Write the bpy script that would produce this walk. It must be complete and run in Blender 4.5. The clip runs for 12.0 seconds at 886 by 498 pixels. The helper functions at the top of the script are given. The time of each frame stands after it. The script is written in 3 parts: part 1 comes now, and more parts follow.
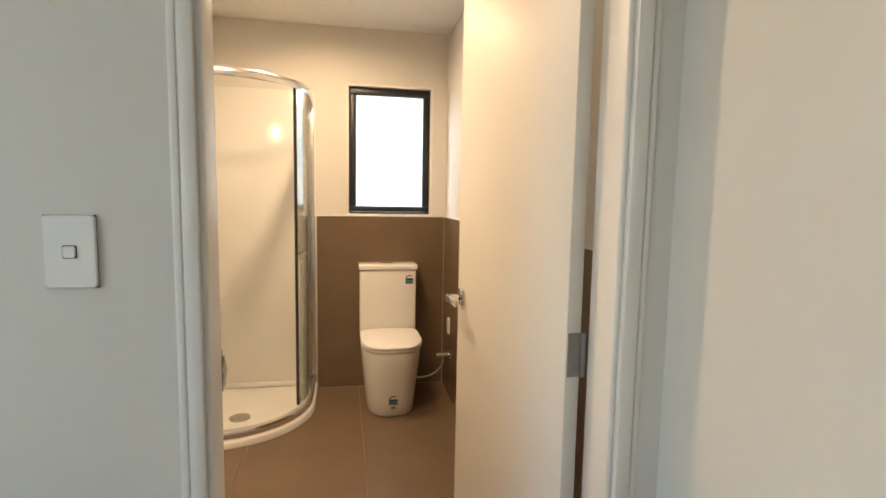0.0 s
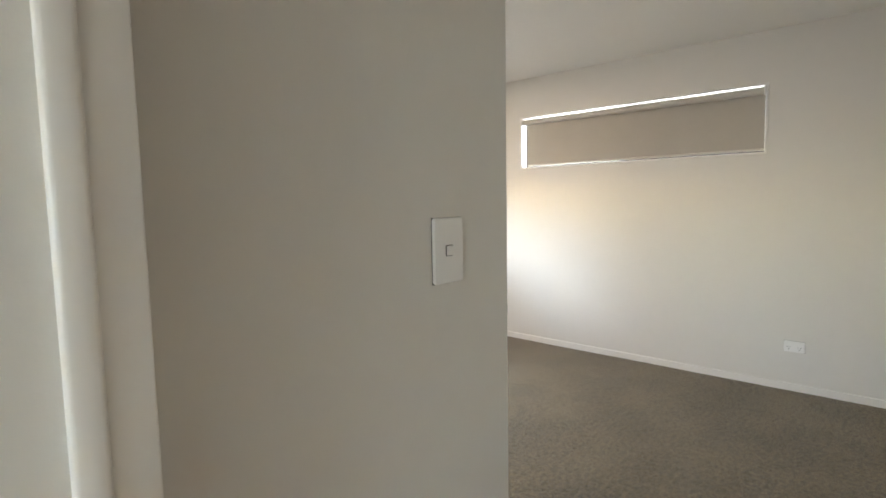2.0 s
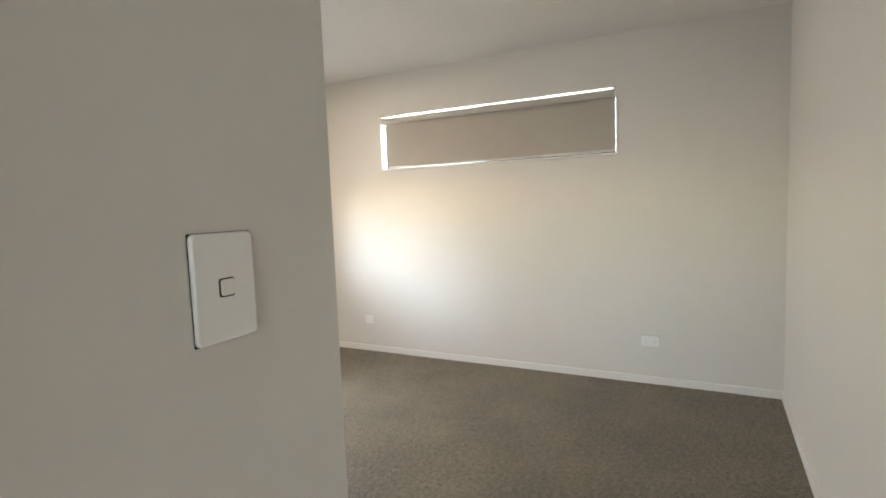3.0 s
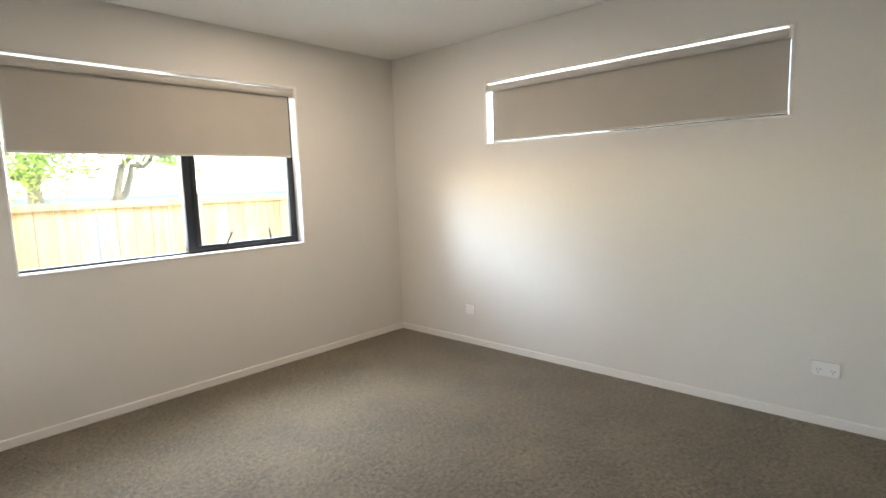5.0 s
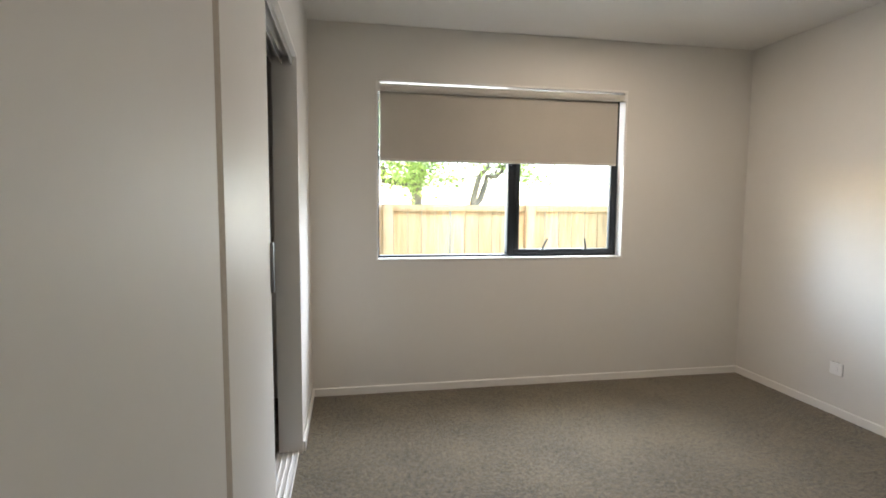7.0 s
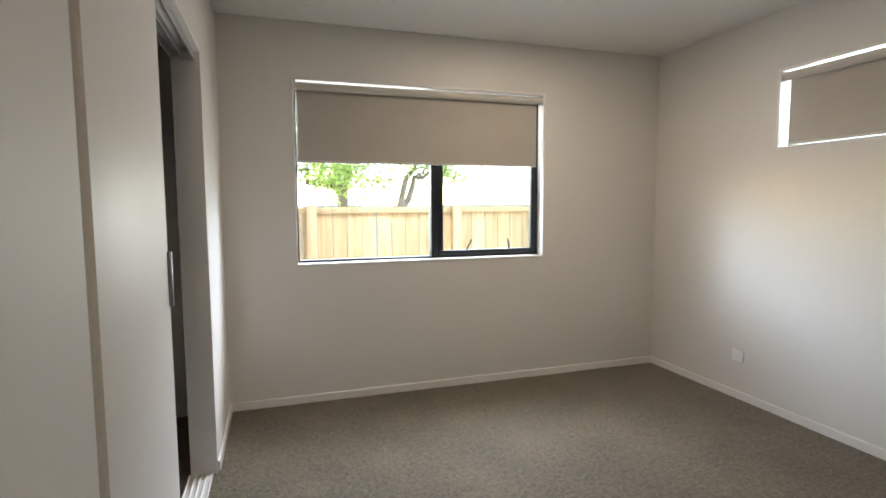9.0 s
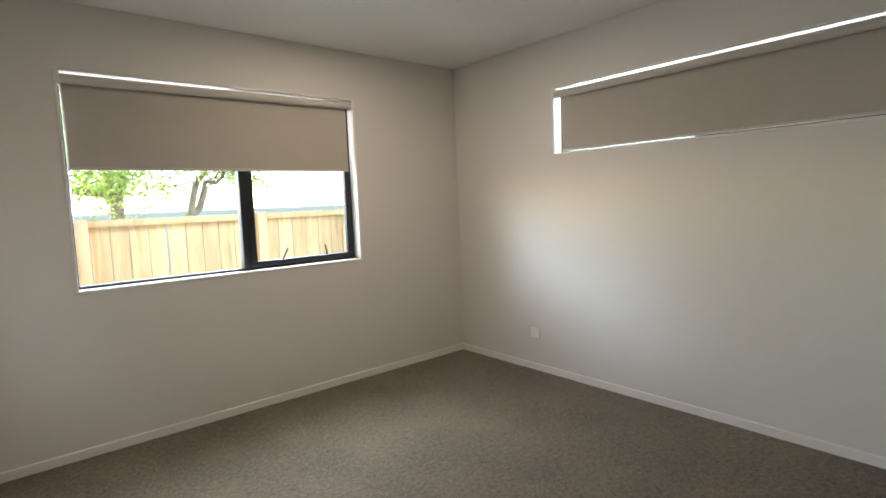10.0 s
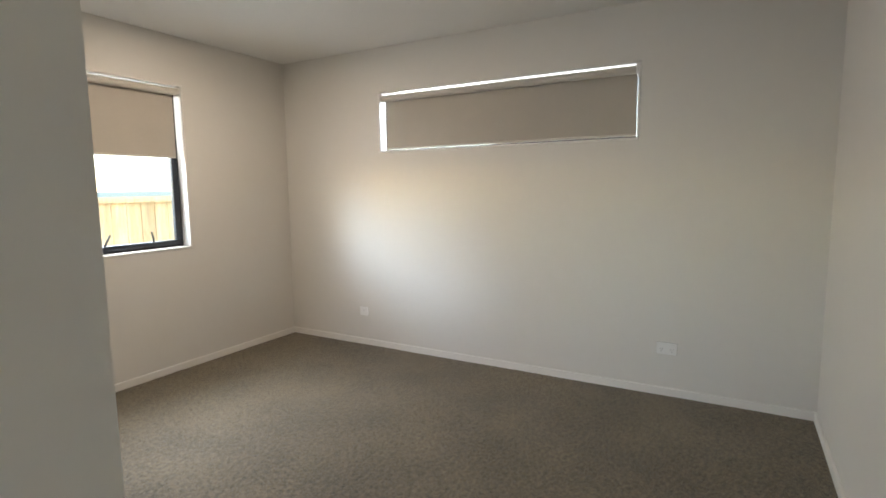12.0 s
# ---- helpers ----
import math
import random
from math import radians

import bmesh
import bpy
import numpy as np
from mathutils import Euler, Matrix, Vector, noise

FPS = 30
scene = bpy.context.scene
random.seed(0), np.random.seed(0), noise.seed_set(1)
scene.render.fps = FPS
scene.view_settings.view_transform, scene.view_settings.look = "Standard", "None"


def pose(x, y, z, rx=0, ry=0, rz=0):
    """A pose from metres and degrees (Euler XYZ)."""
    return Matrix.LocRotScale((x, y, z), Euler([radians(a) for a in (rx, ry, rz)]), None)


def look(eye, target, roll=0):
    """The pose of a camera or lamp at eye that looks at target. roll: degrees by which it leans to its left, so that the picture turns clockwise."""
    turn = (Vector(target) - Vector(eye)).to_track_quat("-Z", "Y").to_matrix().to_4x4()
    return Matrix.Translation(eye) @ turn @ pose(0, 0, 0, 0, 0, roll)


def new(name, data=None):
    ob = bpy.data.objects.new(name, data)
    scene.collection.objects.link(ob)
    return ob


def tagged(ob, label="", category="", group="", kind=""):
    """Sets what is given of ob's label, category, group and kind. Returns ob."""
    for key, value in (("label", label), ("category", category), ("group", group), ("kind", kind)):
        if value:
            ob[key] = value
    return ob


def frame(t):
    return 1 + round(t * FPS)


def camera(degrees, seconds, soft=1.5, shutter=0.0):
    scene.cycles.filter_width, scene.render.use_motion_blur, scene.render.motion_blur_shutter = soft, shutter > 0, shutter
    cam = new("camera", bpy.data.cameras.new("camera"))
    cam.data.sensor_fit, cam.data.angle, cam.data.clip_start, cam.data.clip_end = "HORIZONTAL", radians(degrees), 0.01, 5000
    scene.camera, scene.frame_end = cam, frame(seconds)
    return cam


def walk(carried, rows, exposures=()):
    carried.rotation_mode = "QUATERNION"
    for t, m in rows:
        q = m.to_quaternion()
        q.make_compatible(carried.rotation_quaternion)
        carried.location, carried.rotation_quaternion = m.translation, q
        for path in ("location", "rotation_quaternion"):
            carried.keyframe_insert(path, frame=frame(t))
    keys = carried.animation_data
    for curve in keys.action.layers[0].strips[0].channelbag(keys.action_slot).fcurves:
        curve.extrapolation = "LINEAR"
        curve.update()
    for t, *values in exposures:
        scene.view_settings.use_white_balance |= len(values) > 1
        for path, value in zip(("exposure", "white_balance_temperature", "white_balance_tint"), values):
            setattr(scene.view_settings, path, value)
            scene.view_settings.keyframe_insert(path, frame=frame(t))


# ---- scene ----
cam = camera(81.0, 12.0, soft=1.7)
PATH = [
    (0, (-4.67, -3.539, 1.32), (-4.291, -1.586, 1.118), 1.0),
    (0.5, (-4.583, -3.584, 1.318), (-3.822, -1.743, 1.142), 0.8),
    (1, (-4.411, -3.644, 1.312), (-3.325, -1.975, 1.125), -0.8),
    (1.5, (-4.226, -3.703, 1.294), (-2.933, -2.185, 1.144), -0.8),
    (2, (-4.086, -3.709, 1.307), (-2.604, -2.378, 1.126), -1.0),
    (2.5, (-3.927, -3.637, 1.306), (-2.211, -2.625, 1.129), -1.4),
    (2.7, (-3.864, -3.585, 1.3), (-2.085, -2.687, 1.133), -2.0),
    (4.3, (-3.41, -3.53, 1.311), (-1.866, -2.284, 1.06), -2.7),
    (4.5, (-3.376, -3.531, 1.308), (-1.858, -2.253, 1.06), -2.3),
    (5, (-3.208, -3.478, 1.309), (-1.750, -2.142, 1.063), -1.9),
    (5.5, (-3.08, -3.522, 1.288), (-1.712, -2.079, 1.074), -1.2),
    (6, (-2.964, -3.46, 1.276), (-1.951, -1.746, 1.094), -0.5),
    (6.5, (-2.939, -3.41, 1.27), (-2.282, -1.529, 1.092), 0.2),
    (7, (-2.924, -3.419, 1.267), (-2.562, -1.46, 1.095), 0.4),
    (7.2, (-2.961, -3.411, 1.27), (-2.655, -1.442, 1.095), 0.5),
    (8.8, (-2.932, -3.46, 1.282), (-2.477, -1.52, 1.103), -0.2),
    (9, (-2.856, -3.392, 1.278), (-2.244, -1.495, 1.107), -0.3),
    (9.5, (-2.913, -3.331, 1.306), (-1.886, -1.624, 1.126), -0.8),
    (10, (-2.997, -3.336, 1.309), (-1.715, -1.812, 1.123), -2.3),
    (10.5, (-3.124, -3.39, 1.301), (-1.692, -2.003, 1.131), -1.1),
    (11, (-3.217, -3.464, 1.312), (-1.708, -2.174, 1.067), -1.2),
    (11.5, (-3.276, -3.499, 1.315), (-1.683, -2.319, 1.055), -0.9),
    (12, (-3.41, -3.517, 1.315), (-1.681, -2.54, 1.079), -0.7),
]
walk(cam, [(t, look(eye, target, roll)) for t, eye, target, roll in PATH],
     exposures=[(t, 3.50 + s, k, 15) for t, s, k in (
         (0.0, -0.24, 7050), (1.0, 0.06, 7000), (1.5, 0.20, 6950), (2.0, 0.46, 6950), (2.5, 0.48, 6950), (4.5, 0.36, 6800), (5.0, 0.30, 6800), (6.0, 0.08, 6700), (7.0, -0.08, 6700),
         (9.0, -0.22, 6700), (10.0, -0.32, 6800), (11.0, -0.30, 6850), (11.5, -0.08, 6850), (12.0, 0.02, 6850))])

# ---- daylight and lamps ----
world = bpy.data.worlds.new("sky")
scene.world = world
world.use_nodes = True
wn = world.node_tree.nodes
sky = wn.new("ShaderNodeTexSky")
sky.sky_type = "NISHITA"
sky.sun_disc = False
sky.sun_elevation = radians(13)
sky.sun_rotation = radians(-56)
sky.air_density, sky.dust_density, sky.ozone_density = 0.9, 0.2, 1.3
wn["Background"].inputs["Strength"].default_value = 0.15
world.node_tree.links.new(sky.outputs[0], wn["Background"].inputs[0])

sun = new("sun", bpy.data.lights.new("sun", "SUN"))
sun.data.energy, sun.data.angle, sun.data.color = 0.165, radians(16), (0.50, 0.74, 1.0)
sun.matrix_world = look((-8.08, 5.45, 2.25), (0, 0, 0))


def window_light(name, m, w, h, watts):
    """Sky light entering by a window opening; shines along the local -Z axis of m."""
    ob = new(name, bpy.data.lights.new(name, "AREA"))
    ob.data.shape, ob.data.size, ob.data.size_y = "RECTANGLE", w, h
    ob.data.energy, ob.data.color = watts, (0.78, 0.89, 1.0)
    ob.matrix_world = m
    return ob


def lamp_light(name, x, y, z, watts, color, beam=180):
    """The light of a recessed ceiling lamp, from its round face downwards."""
    ob = new(name, bpy.data.lights.new(name, "AREA"))
    ob.data.shape, ob.data.size = "DISK", 0.075
    ob.data.energy, ob.data.color, ob.data.spread = watts, color, radians(beam)
    ob.location = (x, y, z)
    return ob


WARM = (1.0, 0.74, 0.47)
window_light("sky_light_north", look((-1.86, 0.25, 1.46), (-1.86, -1.0, 1.26)), 1.72, 1.12, 3.5)
window_light("sky_light_garden", look((-1.05, 1.05, 2.25), (-1.75, -0.55, 0.35)), 1.20, 0.85, 18.5)
window_light("sky_light_east", look((0.155, -1.997, 1.83), (-1.0, -1.997, 1.83)), 1.86, 0.38, 3.6)
lamp_light("lamp_light_bedroom", -1.40, -1.02, 2.392, 1.5, (1.0, 0.86, 0.70))
for lx, ly in ((-4.78, -0.75), (-5.02, -1.75)):
    lamp_light("lamp_light_bathroom", lx, ly, 2.392, 1.65, WARM, 165)
# fill lamp for the hall, standing in for daylight from an unseen source
window_light("hall_fill_light", look((-7.17, -4.0, 1.5), (-5.0, -4.0, 1.4)), 1.15, 1.15, 1.75)


# ---- materials ----
def material(name, color, rough=0.6, metal=0.0, var=0.06, scale=8.0, bump=0.0, bump_scale=200.0, gloss_var=0.05, per_piece=0.0, spec=0.5):
    """Plain surface with variation at two scales, and fine relief."""
    mat = bpy.data.materials.new(name)
    mat.use_nodes = True
    nt = mat.node_tree
    n, link = nt.nodes, nt.links.new
    b = n["Principled BSDF"]
    b.inputs["Roughness"].default_value, b.inputs["Metallic"].default_value = rough, metal
    b.inputs["Specular IOR Level"].default_value = spec
    tc = n.new("ShaderNodeTexCoord")
    n1, n2 = n.new("ShaderNodeTexNoise"), n.new("ShaderNodeTexNoise")
    n1.inputs["Scale"].default_value, n2.inputs["Scale"].default_value = scale, scale * 14
    n1.inputs["Detail"].default_value, n2.inputs["Detail"].default_value = 4, 3
    link(tc.outputs["Object"], n1.inputs["Vector"]), link(tc.outputs["Object"], n2.inputs["Vector"])
    add = n.new("ShaderNodeMath")
    add.operation = "MULTIPLY_ADD"
    add.inputs[1].default_value = 0.45
    link(n2.outputs["Fac"], add.inputs[0]), link(n1.outputs["Fac"], add.inputs[2])
    ramp = n.new("ShaderNodeMapRange")
    ramp.inputs["From Min"].default_value, ramp.inputs["From Max"].default_value = 0.35, 1.1
    ramp.inputs["To Min"].default_value, ramp.inputs["To Max"].default_value = 1 - var, 1 + var
    link(add.outputs[0], ramp.inputs["Value"])
    fac = ramp.outputs[0]
    if per_piece:
        oi, mr, mul = n.new("ShaderNodeObjectInfo"), n.new("ShaderNodeMapRange"), n.new("ShaderNodeMath")
        mr.inputs["To Min"].default_value, mr.inputs["To Max"].default_value = 1 - per_piece, 1 + per_piece
        link(oi.outputs["Random"], mr.inputs["Value"])
        mul.operation = "MULTIPLY"
        link(mr.outputs[0], mul.inputs[0]), link(fac, mul.inputs[1])
        fac = mul.outputs[0]
    mix = n.new("ShaderNodeVectorMath")
    mix.operation = "SCALE"
    mix.inputs[0].default_value = color
    link(fac, mix.inputs["Scale"])
    link(mix.outputs[0], b.inputs["Base Color"])
    rr = n.new("ShaderNodeMapRange")
    rr.inputs["To Min"].default_value, rr.inputs["To Max"].default_value = max(0.02, rough - gloss_var), min(1, rough + gloss_var)
    link(n1.outputs["Fac"], rr.inputs["Value"]), link(rr.outputs[0], b.inputs["Roughness"])
    if bump:
        n3, bp = n.new("ShaderNodeTexNoise"), n.new("ShaderNodeBump")
        n3.inputs["Scale"].default_value, n3.inputs["Detail"].default_value = bump_scale, 3
        bp.inputs["Strength"].default_value, bp.inputs["Distance"].default_value = bump, 0.002
        link(tc.outputs["Object"], n3.inputs["Vector"]), link(n3.outputs["Fac"], bp.inputs["Height"])
        link(bp.outputs[0], b.inputs["Normal"])
    return mat


def glass(name, rough=0.0, tint=(0.96, 0.98, 0.97)):
    """Thin pane: passes light straight on, with a reflecting skin that grows towards grazing views."""
    mat = bpy.data.materials.new(name)
    mat.use_nodes = True
    nt = mat.node_tree
    n, link = nt.nodes, nt.links.new
    n.remove(n["Principled BSDF"])
    tr, gl, mx, lw = n.new("ShaderNodeBsdfTransparent"), n.new("ShaderNodeBsdfGlossy"), n.new("ShaderNodeMixShader"), n.new("ShaderNodeLayerWeight")
    tr.inputs["Color"].default_value = (*tint, 1)
    gl.inputs["Roughness"].default_value = 0.02
    lw.inputs["Blend"].default_value = 0.5
    pw, ma = n.new("ShaderNodeMath"), n.new("ShaderNodeMath")
    pw.operation, ma.operation = "POWER", "MULTIPLY_ADD"
    pw.inputs[1].default_value, ma.inputs[1].default_value, ma.inputs[2].default_value = 2.7, 0.94, 0.045
    link(lw.outputs["Facing"], pw.inputs[0]), link(pw.outputs[0], ma.inputs[0]), link(ma.outputs[0], mx.inputs[0])
    link(gl.outputs[0], mx.inputs[2])
    if rough:
        df, m2 = n.new("ShaderNodeBsdfTranslucent"), n.new("ShaderNodeMixShader")
        df.inputs["Color"].default_value = (0.9, 0.93, 0.95, 1)
        m2.inputs[0].default_value = rough
        link(tr.outputs[0], m2.inputs[1]), link(df.outputs[0], m2.inputs[2]), link(m2.outputs[0], mx.inputs[1])
    else:
        link(tr.outputs[0], mx.inputs[1])
    link(mx.outputs[0], n["Material Output"].inputs[0])
    return mat


def glow(name, color, strength):
    mat = bpy.data.materials.new(name)
    mat.use_nodes = True
    b = mat.node_tree.nodes["Principled BSDF"]
    b.inputs["Base Color"].default_value = (0.8, 0.8, 0.78, 1)
    b.inputs["Emission Color"].default_value, b.inputs["Emission Strength"].default_value = (*color, 1), strength
    return mat


def carpet_material():
    mat = bpy.data.materials.new("carpet")
    mat.use_nodes = True
    nt = mat.node_tree
    n, link = nt.nodes, nt.links.new
    b = n["Principled BSDF"]
    b.inputs["Roughness"].default_value, b.inputs["Specular IOR Level"].default_value = 0.70, 0.25
    b.inputs["Sheen Weight"].default_value, b.inputs["Sheen Roughness"].default_value = 0.25, 0.5
    tc = n.new("ShaderNodeTexCoord")
    big, mid, fine = (n.new("ShaderNodeTexNoise") for _ in range(3))
    for node, s, d in ((big, 2.6, 4), (mid, 50, 5), (fine, 230, 3)):
        node.inputs["Scale"].default_value, node.inputs["Detail"].default_value = s, d
        link(tc.outputs["Object"], node.inputs["Vector"])
    r = n.new("ShaderNodeValToRGB")
    r.color_ramp.elements[0].position, r.color_ramp.elements[1].position = 0.39, 0.61
    r.color_ramp.elements[0].color, r.color_ramp.elements[1].color = (0.026, 0.0200, 0.0105, 1), (0.248, 0.196, 0.116, 1)
    a, c = n.new("ShaderNodeMath"), n.new("ShaderNodeMath")
    a.operation = c.operation = "MULTIPLY_ADD"
    a.inputs[1].default_value, c.inputs[1].default_value = 0.38, 0.48
    s2 = n.new("ShaderNodeMath")
    s2.operation = "MULTIPLY"
    s2.inputs[1].default_value = 0.15
    link(big.outputs["Fac"], s2.inputs[0]), link(mid.outputs["Fac"], a.inputs[0]), link(s2.outputs[0], a.inputs[2])
    link(fine.outputs["Fac"], c.inputs[0]), link(a.outputs[0], c.inputs[2])
    link(c.outputs[0], r.inputs["Fac"]), link(r.outputs["Color"], b.inputs["Base Color"])
    bp = n.new("ShaderNodeBump")
    bp.inputs["Strength"].default_value, bp.inputs["Distance"].default_value = 1.0, 0.008
    link(fine.outputs["Fac"], bp.inputs["Height"]), link(bp.outputs[0], b.inputs["Normal"])
    return mat


def wood_material(name, light, dark, scale=6.0):
    mat = bpy.data.materials.new(name)
    mat.use_nodes = True
    nt = mat.node_tree
    n, link = nt.nodes, nt.links.new
    b = n["Principled BSDF"]
    b.inputs["Roughness"].default_value = 0.75
    tc, mp, oi = n.new("ShaderNodeTexCoord"), n.new("ShaderNodeMapping"), n.new("ShaderNodeObjectInfo")
    mp.inputs["Scale"].default_value = (18, 18, 1.4)
    link(tc.outputs["Object"], mp.inputs["Vector"])
    sh = n.new("ShaderNodeVectorMath")
    sh.operation = "SCALE"
    sh.inputs[0].default_value = (31, 17, 9)
    link(oi.outputs["Random"], sh.inputs["Scale"]), link(sh.outputs[0], mp.inputs["Location"])
    g, k = n.new("ShaderNodeTexNoise"), n.new("ShaderNodeTexVoronoi")
    g.inputs["Scale"].default_value, g.inputs["Detail"].default_value, g.inputs["Distortion"].default_value = scale / 6, 6, 1.2
    k.inputs["Scale"].default_value = 0.42
    link(mp.outputs[0], g.inputs["Vector"]), link(mp.outputs[0], k.inputs["Vector"])
    r = n.new("ShaderNodeValToRGB")
    r.color_ramp.elements[0].position, r.color_ramp.elements[1].position = 0.32, 0.62
    r.color_ramp.elements[0].color, r.color_ramp.elements[1].color = (*dark, 1), (*light, 1)
    link(g.outputs["Fac"], r.inputs["Fac"])
    kr = n.new("ShaderNodeMapRange")
    kr.inputs["From Min"].default_value, kr.inputs["From Max"].default_value = 0.03, 0.12
    kr.inputs["To Min"].default_value, kr.inputs["To Max"].default_value = 0.45, 1.0
    link(k.outputs["Distance"], kr.inputs["Value"])
    rv, mu, sc = n.new("ShaderNodeMapRange"), n.new("ShaderNodeMath"), n.new("ShaderNodeVectorMath")
    rv.inputs["To Min"].default_value, rv.inputs["To Max"].default_value = 0.80, 1.15
    link(oi.outputs["Random"], rv.inputs["Value"])
    mu.operation, sc.operation = "MULTIPLY", "SCALE"
    link(rv.outputs[0], mu.inputs[0]), link(kr.outputs[0], mu.inputs[1])
    link(r.outputs["Color"], sc.inputs[0]), link(mu.outputs[0], sc.inputs["Scale"]), link(sc.outputs[0], b.inputs["Base Color"])
    return mat


def leaf_material():
    """Thin leaves: light passes through as well as off them."""
    mat = bpy.data.materials.new("leaf")
    mat.use_nodes = True
    nt = mat.node_tree
    n, link = nt.nodes, nt.links.new
    n.remove(n["Principled BSDF"])
    ge, r = n.new("ShaderNodeNewGeometry"), n.new("ShaderNodeValToRGB")
    r.color_ramp.elements[0].color, r.color_ramp.elements[1].color = (0.17, 0.24, 0.08, 1), (0.32, 0.40, 0.18, 1)
    link(ge.outputs["Random Per Island"], r.inputs["Fac"])
    d, t, m = n.new("ShaderNodeBsdfDiffuse"), n.new("ShaderNodeBsdfTranslucent"), n.new("ShaderNodeMixShader")
    m.inputs[0].default_value = 0.65
    s = n.new("ShaderNodeVectorMath")
    s.operation = "MULTIPLY"
    s.inputs[1].default_value = (3.2, 2.8, 2.2)
    link(r.outputs["Color"], d.inputs["Color"]), link(r.outputs["Color"], s.inputs[0]), link(s.outputs[0], t.inputs["Color"])
    link(d.outputs[0], m.inputs[1]), link(t.outputs[0], m.inputs[2]), link(m.outputs[0], n["Material Output"].inputs[0])
    return mat


M_WALL = material("wall_paint", (0.70, 0.675, 0.63), 0.58, var=0.025, scale=1.3, bump=0.04, bump_scale=260, spec=0.35)
M_CEIL = material("ceiling_paint", (0.78, 0.77, 0.74), 0.8, var=0.02, scale=1.1, bump=0.08, bump_scale=240)
M_TRIM = material("trim_enamel", (0.79, 0.765, 0.725), 0.34, var=0.015, scale=3)
M_DOOR = material("door_enamel", (0.74, 0.715, 0.67), 0.47, var=0.025, scale=2.2, bump=0.03, bump_scale=120, spec=0.24)
M_CARPET = carpet_material()
M_ALU = material("dark_aluminium", (0.022, 0.026, 0.032), 0.38, 0.2, var=0.1, scale=20, bump=0.05, bump_scale=500)
M_CHROME = material("chrome", (0.72, 0.71, 0.69), 0.14, 1.0, var=0.04, scale=12)
M_BRIGHT = material("bright_aluminium", (0.90, 0.89, 0.87), 0.24, 1.0, var=0.03, scale=10)
M_STEEL = material("satin_steel", (0.55, 0.54, 0.52), 0.32, 1.0, var=0.06, scale=30)
M_GALV = material("zinc_hinge", (0.29, 0.295, 0.30), 0.48, 0.9, var=0.1, scale=40)
M_PLASTIC = material("white_plastic", (0.82, 0.81, 0.79), 0.3, var=0.015, scale=20)
M_BLACK = material("black_plastic", (0.02, 0.02, 0.022), 0.4, var=0.1, scale=30)
M_FABRIC = material("blind_fabric", (0.46, 0.425, 0.37), 0.9, var=0.04, scale=6, bump=0.06, bump_scale=700, spec=0.1)
M_ROLL = material("blind_roll", (0.55, 0.52, 0.465), 0.85, var=0.04, scale=6, bump=0.05, bump_scale=700, spec=0.1)
M_RAIL = material("blind_rail", (0.72, 0.70, 0.66), 0.4, var=0.03, scale=20)
M_TILE = material("taupe_tile", (0.165, 0.112, 0.070), 0.36, var=0.16, scale=4, bump=0.08, bump_scale=160, per_piece=0.03)
M_GROUT = material("grout", (0.40, 0.33, 0.25), 0.9, var=0.1, scale=30)
M_CERAMIC = material("white_ceramic", (0.82, 0.81, 0.78), 0.09, var=0.015, scale=5, gloss_var=0.02)
M_ACRYLIC = material("white_acrylic", (0.80, 0.79, 0.76), 0.16, var=0.02, scale=4)
M_GLASS = glass("clear_glass")
M_SHOWER_GLASS = glass("shower_glass", 0.0, (0.90, 0.94, 0.92))
M_FROST = glass("frosted_glass", 0.75)
M_PINE = wood_material("raw_pine", (0.74, 0.505, 0.275), (0.58, 0.36, 0.17))
M_BARK = material("bark", (0.27, 0.22, 0.17), 0.9, var=0.6, scale=11, bump=0.8, bump_scale=40)
M_LEAF = leaf_material()
M_SOIL = material("dry_lawn", (0.25, 0.235, 0.15), 0.95, var=0.35, scale=3, bump=0.6, bump_scale=30)
M_LABEL_BLUE = material("label_blue", (0.05, 0.22, 0.34), 0.4, var=0.05, scale=40)
M_LABEL_DARK = material("label_dark", (0.03, 0.05, 0.08), 0.4, var=0.05, scale=40)
M_LABEL_RED = material("label_red", (0.60, 0.10, 0.06), 0.4, var=0.05, scale=40)
# brown-grey that paints the shade in the groove at the wardrobe opening
M_GROOVE_SHADE = material("groove_shade", (0.40, 0.345, 0.28), 0.9, var=0.12, scale=40, bump=0.2, bump_scale=900, spec=0.1)
M_GAP = material("dark_cavity", (0.03, 0.028, 0.025), 0.9, var=0.1, scale=10)
M_CLAD = material("roof_metal", (0.55, 0.56, 0.58), 0.5, var=0.05, scale=2)
M_LAMP = glow("lamp_face", (1.0, 0.80, 0.55), 9.0)


# ---- building helpers ----
def link_mesh(name, bm, mat, smooth=False):
    bmesh.ops.recalc_face_normals(bm, faces=bm.faces)
    me = bpy.data.meshes.new(name)
    bm.to_mesh(me)
    bm.free()
    for m in (mat if isinstance(mat, (list, tuple)) else [mat]):
        me.materials.append(m)
    if smooth:
        me.shade_smooth()
        me.set_sharp_from_angle(angle=radians(35))
    return new(name, me)


def part(name, bm, mat, parent, label="", smooth=True):
    ob = link_mesh(name, bm, mat, smooth)
    ob.parent = parent
    return tagged(ob, label)


def root(name, m, label="", category="", group="", kind=""):
    ob = new(name)
    ob.empty_display_size = 0.1
    ob.matrix_world = m
    return tagged(ob, label, category, group, kind)


